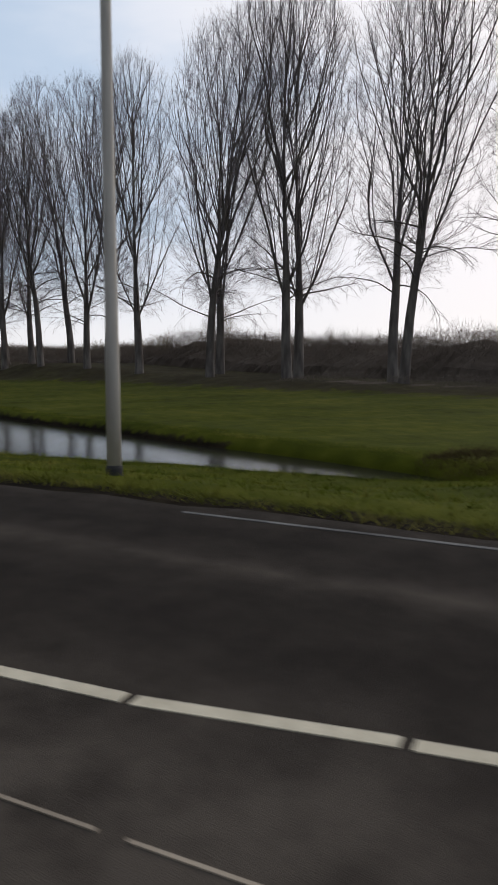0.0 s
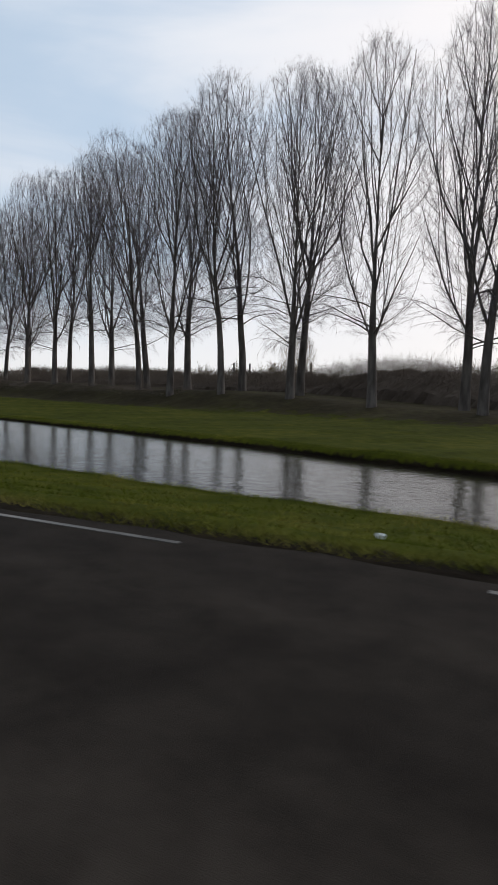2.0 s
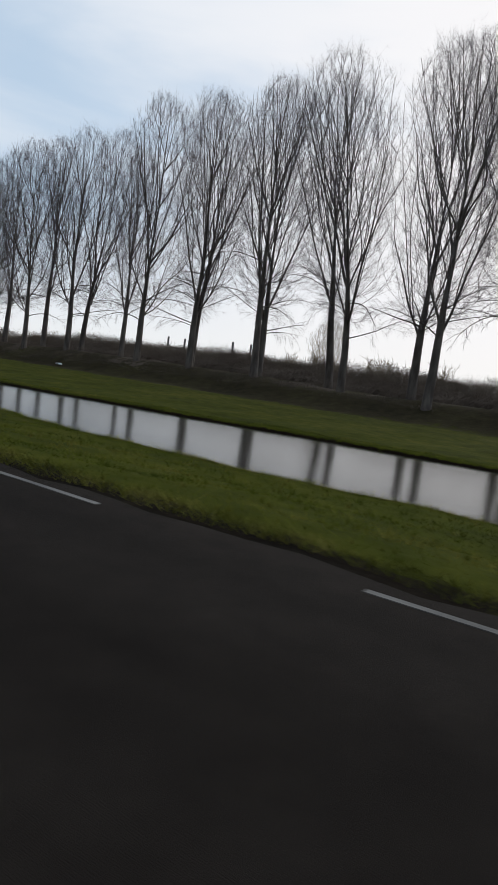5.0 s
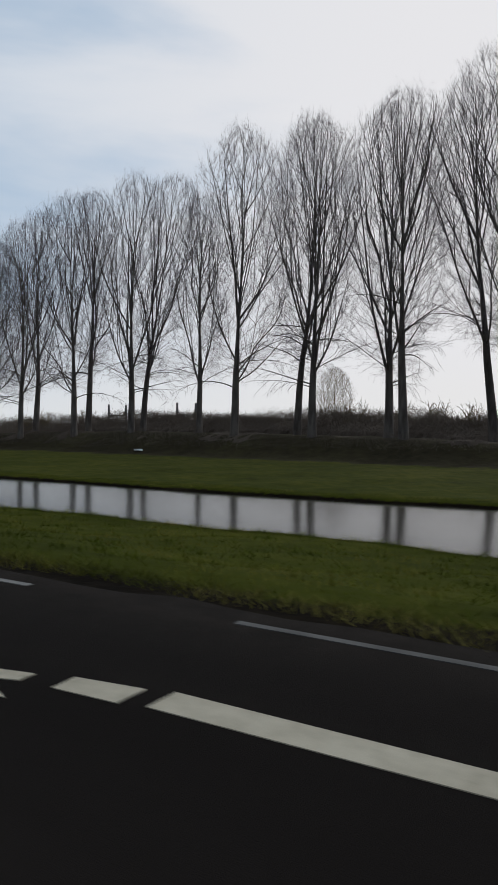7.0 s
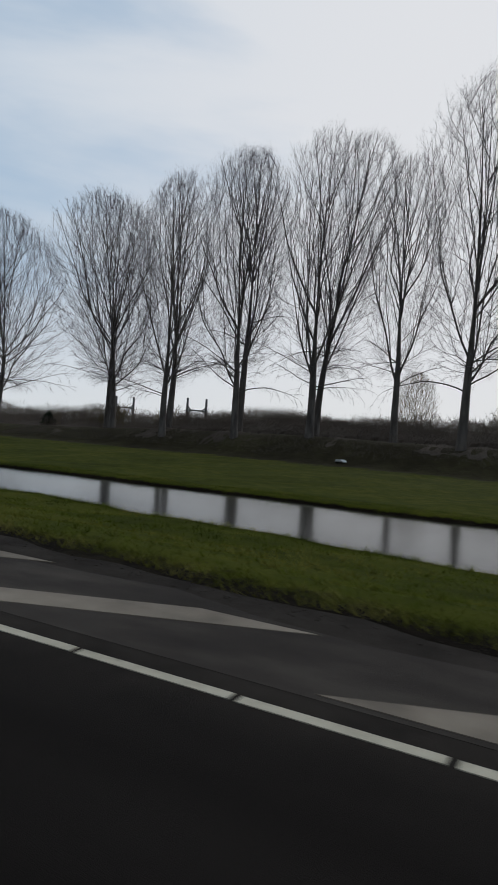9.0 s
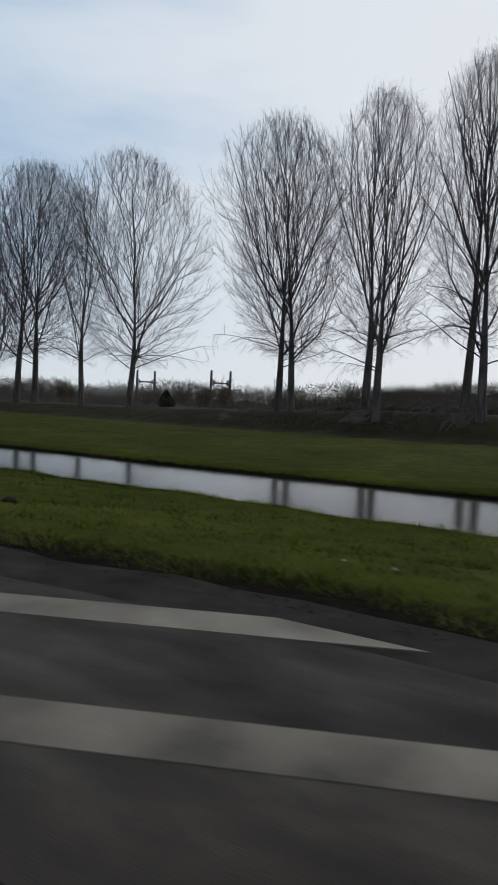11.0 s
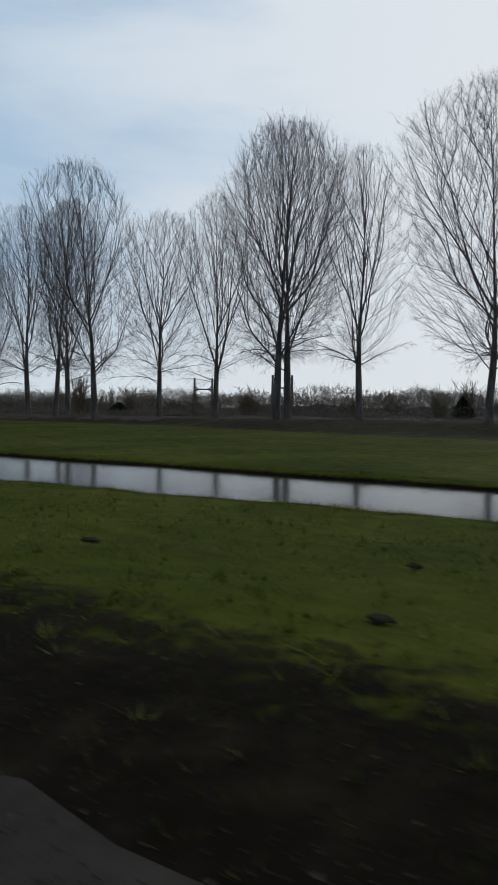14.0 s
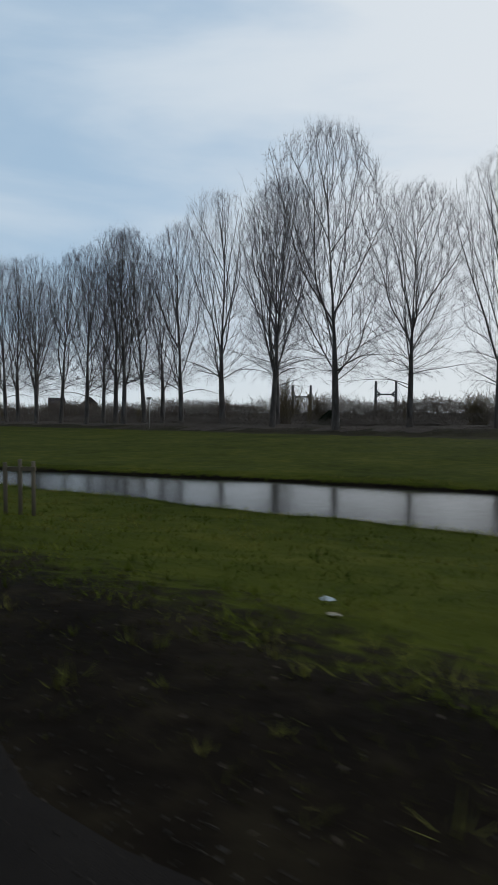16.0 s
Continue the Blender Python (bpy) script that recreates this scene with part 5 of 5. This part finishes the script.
def lane_notice():
    """The tall yellow notice about keeping the middle lane free, in a blue tube frame."""
    t = new("traffic_notice")
    W = 0.31
    rod("post", -W, 0, -0.8, 3.92, 0.036, M_BLUE, t, "blue steel tube post")
    rod("post", W, 0, -0.8, 3.92, 0.036, M_BLUE, t, "blue steel tube post")
    bm = bmesh.new()
    prev = None
    for i in range(9):
        a = math.pi * i / 8
        cx, cz = -math.cos(a) * (W), 3.92 + 0.06 * math.sin(a)
        ring = [bm.verts.new((cx, 0.036 * math.cos(q * math.pi / 4), cz + 0.036 * math.sin(q * math.pi / 4))) for q in range(8)]
        if prev:
            for q in range(8):
                bm.faces.new((prev[q], prev[(q + 1) % 8], ring[(q + 1) % 8], ring[q]))
        prev = ring
    part("top_rail", bm, M_BLUE, t, "blue curved top rail")
    panel = part("panel", plate(rounded(-0.272, 0.272, 1.12, 3.84, 0.02), -0.032, -0.018), M_YELLOW, t, "fluorescent yellow panel")
    f = -0.0345
    lettering("Bij file", 0.17, -0.0, f, 3.57, M_BLACK, panel, 0.30)
    lettering("of ongeval", 0.17, 0.0, f, 3.36, M_BLACK, panel, 0.44)
    lettering("Middenstrook", 0.17, 0.0, f, 1.37, M_BLACK, panel, 0.52)
    lettering("vrijhouden", 0.17, 0.0, f, 1.18, M_BLACK, panel, 0.42)

    def lorry(x, z, mat, name="lorry_symbol"):
        part(name, plate([(x - 0.068, z), (x + 0.068, z), (x + 0.068, z + 0.19), (x + 0.05, z + 0.20), (x - 0.05, z + 0.20), (x - 0.068, z + 0.19)], f, -0.031), M_GREY if z > 2.9 else M_BLACK, panel)
        part("cab_symbol", plate([(x - 0.068, z - 0.065), (x + 0.068, z - 0.065), (x + 0.06, z - 0.012), (x - 0.06, z - 0.012)], f, -0.031), mat, panel)

    def motor(x, z, mat):
        part("car_symbol", plate([(x - 0.08, z), (x - 0.075, z - 0.05), (x - 0.05, z - 0.05), (x - 0.048, z - 0.02), (x + 0.048, z - 0.02), (x + 0.05, z - 0.05), (x + 0.075, z - 0.05), (x + 0.08, z), (x + 0.08, z + 0.05), (x + 0.048, z + 0.115), (x - 0.048, z + 0.115), (x - 0.08, z + 0.05)], f, -0.031), mat, panel)
        part("screen_symbol", plate([(x - 0.052, z + 0.06), (x + 0.052, z + 0.06), (x + 0.036, z + 0.10), (x - 0.036, z + 0.10)], f - 0.002, f - 0.0005), M_YELLOW, panel)

    def curve_arrow(pts, w, head):
        for (x0, z0), (x1, z1) in zip(pts, pts[1:]):
            d = math.hypot(x1 - x0, z1 - z0)
            nx, nz = -(z1 - z0) / d * w, (x1 - x0) / d * w
            part("arrow_line", plate([(x0 - nx, z0 - nz), (x1 - nx, z1 - nz), (x1 + nx, z1 + nz), (x0 + nx, z0 + nz)], f, -0.031), M_BLACK, panel)
        (x0, z0), (x1, z1) = pts[-2:]
        d = math.hypot(x1 - x0, z1 - z0)
        ux, uz = (x1 - x0) / d, (z1 - z0) / d
        part("arrow_tip", plate([(x1 - uz * head, z1 + ux * head), (x1 + uz * head, z1 - ux * head), (x1 + ux * head * 1.8, z1 + uz * head * 1.8)], f, -0.031), M_BLACK, panel)
    lorry(-0.16, 3.03, M_BLACK)
    motor(-0.17, 2.72, M_BLACK)
    lorry(0.15, 2.40, M_BLACK)
    motor(0.14, 2.10, M_BLACK)
    curve_arrow([(0.10, 2.86), (0.11, 2.92), (0.16, 3.0), (0.18, 3.10)], 0.009, 0.028)
    curve_arrow([(-0.11, 2.36), (-0.14, 2.28), (-0.21, 2.20), (-0.22, 2.10)], 0.009, 0.028)
    part("triangle_symbol", plate([(-0.09, 1.94), (0.06, 1.94), (0.0, 2.30), (0.035, 2.30), (-0.015, 2.46), (-0.065, 2.30), (-0.03, 2.30)], f, -0.031), M_GREY, panel)
    motor(-0.03, 1.60, M_RED)
    part("star_symbol", plate([(-0.03 + (0.055 if i % 2 == 0 else 0.025) * math.cos(math.pi * i / 6), 1.80 + (0.055 if i % 2 == 0 else 0.025) * math.sin(math.pi * i / 6)) for i in range(12)], f, -0.031), M_RED, panel)
    for z0, z1 in ((0.78, 0.99), (0.33, 0.56)):
        board = part("barrier_board", plate([(-0.272, z0), (0.272, z0), (0.272, z1), (-0.272, z1)], -0.030, -0.012), M_WHITE, t, "red and white barrier board")
        for x0, x1 in ((-0.270, -0.10), (0.10, 0.270)):
            part("red_block", plate([(x0, z0 + 0.002), (x1, z0 + 0.002), (x1, z1 - 0.002), (x0, z1 - 0.002)], -0.0335, -0.029), M_RED, board)
    x, y = -11.98, 15.13
    t.matrix_basis = Matrix.LocRotScale((x, y, 0.12), Euler((0, 0, radians(104.0))), (1.16, 1.16, 0.855))
    tagged(t, "tall yellow traffic notice in a blue tube frame on the verge", "sign")


lane_notice()


def post_sign(name, x, y, turn, build, label):
    t = new(name)
    build(t)
    t.matrix_basis = Matrix.LocRotScale((x, y, float(ground_z(x, y))), Euler((0, 0, radians(turn))), (1, 1, 1))
    return tagged(t, label, "sign")


def clamps(t, zs, back=0.012):
    for z in zs:
        bm = bmesh.new()
        tube(bm, [((0, 0.098, z - 0.02), 0.094), ((0, 0.098, z + 0.02), 0.094)], 14, caps=False)
        box(bm, -0.05, 0.05, -0.002, 0.02, z - 0.02, z + 0.02)
        part("clamp", bm, M_STEEL, t, "steel strap clamp")


def merge_sign(t):
    x, z = -0.12, 0.06
    plate_ = part("panel", plate(rounded(x - 0.235, x + 0.435, z + 2.25, z + 2.99, 0.04), -0.016, -0.004), M_WHITE, t, "white-edged sign plate")
    part("field", plate(rounded(x - 0.212, x + 0.412, z + 2.273, z + 2.967, 0.03), -0.019, -0.0155), M_SIGN_BLUE, plate_, "blue sign face")
    f0, f1 = -0.0215, -0.0185
    through_ = [(0.02, 2.34), (0.075, 2.34), (0.075, 2.78), (0.115, 2.78), (0.048, 2.90), (-0.02, 2.78), (0.02, 2.78)]
    merging = [(0.28, 2.34), (0.335, 2.34), (0.335, 2.48), (0.205, 2.62), (0.235, 2.65), (0.125, 2.685), (0.135, 2.565), (0.165, 2.59), (0.28, 2.46)]
    part("through_arrow", plate([(x + a * 1.1 - 0.01, z + q) for a, q in through_], f0, f1), M_WHITE, plate_)
    part("merging_arrow", plate([(x + a, z + q) for a, q in merging], f0, f1), M_WHITE, plate_)
    clamps(t, (z + 2.40, z + 2.84))


post_sign("merge_sign", -32.16 + 0.097, 8.97 + 0.01, 100.0, merge_sign, "blue merging-lane sign strapped to a lamp post")


def notice_board(t):
    board = part("panel", plate(rounded(-0.12, 0.50, 1.98, 2.86, 0.015), -0.016, -0.004), M_WHITE, t, "off-white notice panel")
    f0, f1 = -0.0185, -0.0155
    for z, x0, x1 in ((2.74, 0.02, 0.36), (2.64, -0.06, 0.44)):
        part("text_bar", plate([(x0, z), (x1, z), (x1, z + 0.05), (x0, z + 0.05)], f0, f1), M_INK_RED, board)
    for z, x0, x1 in ((2.16, -0.07, 0.45), (2.06, -0.02, 0.40)):
        part("text_bar", plate([(x0, z), (x1, z), (x1, z + 0.055), (x0, z + 0.055)], f0, f1), M_INK_BLUE, board)
    bm = bmesh.new()
    disc(bm, 0.17, 2.43, 0.135, f0, f1)
    part("emblem_rim", bm, M_OLIVE, board)
    bm = bmesh.new()
    disc(bm, 0.195, 2.435, 0.125, f0 - 0.002, f0 - 0.0005)
    part("emblem_disc", bm, M_GREEN, board)
    clamps(t, (2.12, 2.72))


post_sign("notice_board", -122.67 + 0.1, 7.62, 96.0, notice_board, "off-white notice board strapped to a lamp post")


def banner(t):
    """A hanging street banner on two arms, above the notice board."""
    bm = bmesh.new()
    n, m = 8, 14
    rows_ = []
    for i in range(m + 1):
        z = 3.95 + 2.3 * i / m
        rows_.append([bm.verts.new((-0.14 - 0.75 * k / n, 0.03 * math.sin(k * 0.9 + i * 0.35) * (k / n), z)) for k in range(n + 1)])
    for a, b2 in zip(rows_, rows_[1:]):
        for k in range(n):
            bm.faces.new((a[k], a[k + 1], b2[k + 1], b2[k])).smooth = True
    bmesh.ops.solidify(bm, geom=bm.faces[:], thickness=0.004)
    part("cloth", bm, M_BANNER, t, "faded blue banner cloth")
    for z in (3.93, 6.27):
        bm = bmesh.new()
        box(bm, -0.92, 0.0, 0.05, 0.075, z - 0.015, z + 0.015)
        part("arm", bm, M_STEEL, t)
    clamps(t, (3.93, 6.27))


M_BANNER = surface("banner_cloth", [(0.3, (0.09, 0.14, 0.24)), (0.7, (0.14, 0.20, 0.31))], scale=2.0, rough=0.8)
post_sign("street_banner", -122.67 + 0.1, 7.62, 96.0, banner, "faded blue banner hanging from arms on a lamp post")


# ---------------------------------------------------------------- far things
M_PYLON = surface("weathered_concrete", [(0.3, (0.10, 0.095, 0.09)), (0.7, (0.16, 0.15, 0.145))], scale=0.4, rough=0.9)


def bar_between(bm, p, q, w):
    """A square bar of width w from p to q."""
    p, q = Vector(p), Vector(q)
    m = (q - p).to_track_quat("Z", "Y").to_matrix().to_4x4()
    box(bm, -w / 2, w / 2, -w / 2, w / 2, 0, (q - p).length, Matrix.Translation(p) @ m)


def bridge_pylon(x, y, turn, h=30.0, w=17.5):
    """One H-shaped pylon of a cable-stayed bridge: two legs, a haunched crossbeam and its cables."""
    t = new("bridge_pylon")
    for sx_ in (-1, 1):
        bm = bmesh.new()
        tube(bm, [((sx_ * w / 2, 0, -3), 1.25), ((sx_ * w / 2, 0, h * 0.55), 1.15), ((sx_ * w / 2, 0, h - 0.4), 1.0), ((sx_ * w / 2, 0, h), 0.7)], 8)
        part("leg", bm, M_PYLON, t)
        for k in range(4):
            bm = bmesh.new()
            bar_between(bm, (sx_ * w / 2, 0, h * (0.96 - 0.10 * k)), (sx_ * w / 2, -14.0 - 9.0 * (3 - k), 3.0), 0.14)
            part("cable", bm, M_PYLON, t)
    bm = bmesh.new()
    box(bm, -w / 2 + 0.8, w / 2 - 0.8, -0.8, 0.8, h * 0.60, h * 0.60 + 1.3)
    part("crossbeam", bm, M_PYLON, t)
    for sx_ in (-1, 1):
        for dz in (3.2, -2.4):
            bm = bmesh.new()
            bar_between(bm, (sx_ * (w / 2 - 0.4), 0, h * 0.60 + 0.65 + dz), (sx_ * (w / 2 - 4.0), 0, h * 0.60 + 0.65), 1.1)
            part("haunch", bm, M_PYLON, t)
    t.matrix_basis = Matrix.LocRotScale((x, y, 0), Euler((0, 0, radians(turn))), (1, 1, 1))
    tagged(t, "distant grey H-shaped concrete bridge pylon above the woods", "bridge pylon", group="pylons of the far bridge")


bridge_pylon(-534, 535, 42)
bridge_pylon(-433, 516, 42)


def house(x, y, w, d, eaves, ridge, turn):
    t = new("house")
    bm = bmesh.new()
    box(bm, -w / 2, w / 2, -d / 2, d / 2, -1, eaves)
    part("wall", bm, M_BRICK, t)
    bm = bmesh.new()
    pts = [(-w / 2 - 0.3, -d / 2 - 0.4, eaves), (-w / 2 - 0.3, d / 2 + 0.4, eaves), (-w / 2 - 0.3, 0, ridge), (w / 2 + 0.3, -d / 2 - 0.4, eaves), (w / 2 + 0.3, d / 2 + 0.4, eaves), (w / 2 + 0.3, 0, ridge)]
    v = [bm.verts.new(q) for q in pts]
    for f in ((0, 2, 1), (3, 4, 5), (0, 3, 5, 2), (2, 5, 4, 1), (1, 4, 3, 0)):
        bm.faces.new([v[i] for i in f])
    roof = part("roof", bm, M_TILE, t)
    bm = bmesh.new()
    box(bm, w * 0.25, w * 0.25 + 0.8, -0.4, 0.4, ridge - 1.0, ridge + 0.9)
    part("chimney", bm, M_BRICK, roof)
    for i in range(3):
        bm = bmesh.new()
        box(bm, -w / 2 + w * (i + 0.6) / 3.6, -w / 2 + w * (i + 0.6) / 3.6 + 1.1, -d / 2 - 0.03, -d / 2 + 0.1, 1.0, 2.4)
        part("window", bm, M_GLASS, t)
    t.matrix_basis = Matrix.LocRotScale((x, y, 0), Euler((0, 0, radians(turn))), (1, 1, 1))
    tagged(t, "distant dark brick house with a gabled roof", "house", group="houses beyond the trees")


house(-694, 404, 16, 14, 12.0, 18.5, 150)
house(-710, 378, 15, 14, 11.5, 17.5, 60)


def path_lamp(x, y):
    t = new("path_lamp")
    rod("pole", 0, 0, -0.3, 3.5, 0.06, M_STEEL, t)
    bm = bmesh.new()
    tube(bm, [((0, 0, 3.45), 0.10), ((0, 0, 3.62), 0.26), ((0, 0, 3.72), 0.34), ((0, 0, 3.80), 0.10)], 12)
    part("lantern", bm, M_STEEL, t)
    t.location = (x, y, float(ground_z(x, y)))
    tagged(t, "small grey path lamp with a conical lantern on the dike", "path lamp")


path_lamp(-221, 59.0)

stake = new("tree_stake")
for dx, h in ((-0.27, 0.96), (0.0, 1.02), (0.24, 0.98)):
    bm = bmesh.new()
    tube(bm, [((dx, 0.1 * dx, -0.3), 0.042), ((dx, 0.1 * dx, h), 0.038)], 8)
    part("post", bm, M_WOOD, stake)
bm = bmesh.new()
box(bm, -0.32, 0.29, -0.03, 0.03, 0.80, 0.88)
part("crossbar", bm, M_WOOD, stake)
stake.matrix_basis = pose(-169.96, 10.25, float(ground_z(-169.96, 10.25)), 0, 0, 35)
tagged(stake, "low weathered wooden tree stake frame on the verge", "stake")


def crumpled(seed, sx_, sy_, sz_, mat, name):
    rng = random.Random(seed)
    bm = bmesh.new()
    bmesh.ops.create_icosphere(bm, subdivisions=2, radius=1)
    for v in bm.verts:
        k = 0.75 + 0.5 * rng.random()
        v.co = Vector((v.co.x * sx_ * k, v.co.y * sy_ * k, max(v.co.z, -0.25) * sz_ * k))
    return part(name, bm, mat)


M_LITTER = surface("soiled_paper", [(0.35, (0.16, 0.12, 0.07)), (0.5, (0.34, 0.27, 0.18)), (0.65, (0.50, 0.43, 0.32))], scale=22.0, big=6.0, rough=0.8)
for i, (x, y, a, b2, h) in enumerate(((-105.9, 45.6, 0.42, 0.28, 0.16), (-161.93, 8.14, 0.065, 0.035, 0.03), (-161.6, 7.72, 0.07, 0.03, 0.012), (-127.67, 7.02, 0.05, 0.03, 0.015), (-149.43, 5.58, 0.03, 0.027, 0.025), (-109.76, 9.16, 0.028, 0.022, 0.018), (-110.16, 9.05, 0.022, 0.02, 0.015), (-82.8, 8.1, 0.12, 0.05, 0.02), (-22.7, 13.1, 0.07, 0.05, 0.05), (-156.1, 7.3, 0.03, 0.025, 0.02))):
    ob = crumpled(60 + i, a, b2, h, M_LITTER if i in (2, 3, 4, 5, 6, 9) else M_WHITE, "litter")
    ob.location = (x, y, float(ground_z(x, y)) + h * 0.3 + 0.03)
    tagged(ob, "small crumpled soiled paper litter on the verge" if i in (2, 3, 4, 5, 6, 9) else "crumpled white litter lying in the grass", "litter", group="litter on the verge")

for i, (x, y) in enumerate(((-129.06, 10.91), (-130.69, 11.02), (-129.73, 10.58), (-125.62, 10.95), (-128.81, 10.8), (-124.83, 10.7), (-124.17, 9.77), (-124.15, 10.8), (-151.5, 8.0), (-139.3, 8.25), (-140.0, 11.0), (-115.9, 10.5), (-116.6, 10.7), (-131.8, 11.6), (-135.5, 11.2), (-143.5, 9.6), (-127.2, 9.2))):
    rng_s = 0.05 + 0.05 * ((i * 37) % 10) / 10
    ob = crumpled(90 + i, rng_s * 1.7, rng_s, 0.03 + 0.010 * (i % 3), M_SOIL, "molehill")
    for p_ in ob.data.polygons:
        p_.use_smooth = True
    ob.location = (x, y, float(ground_z(x, y)) + 0.03)
    tagged(ob, "small dark molehill of loose soil in the grass", "molehill", group="molehills on the verge")
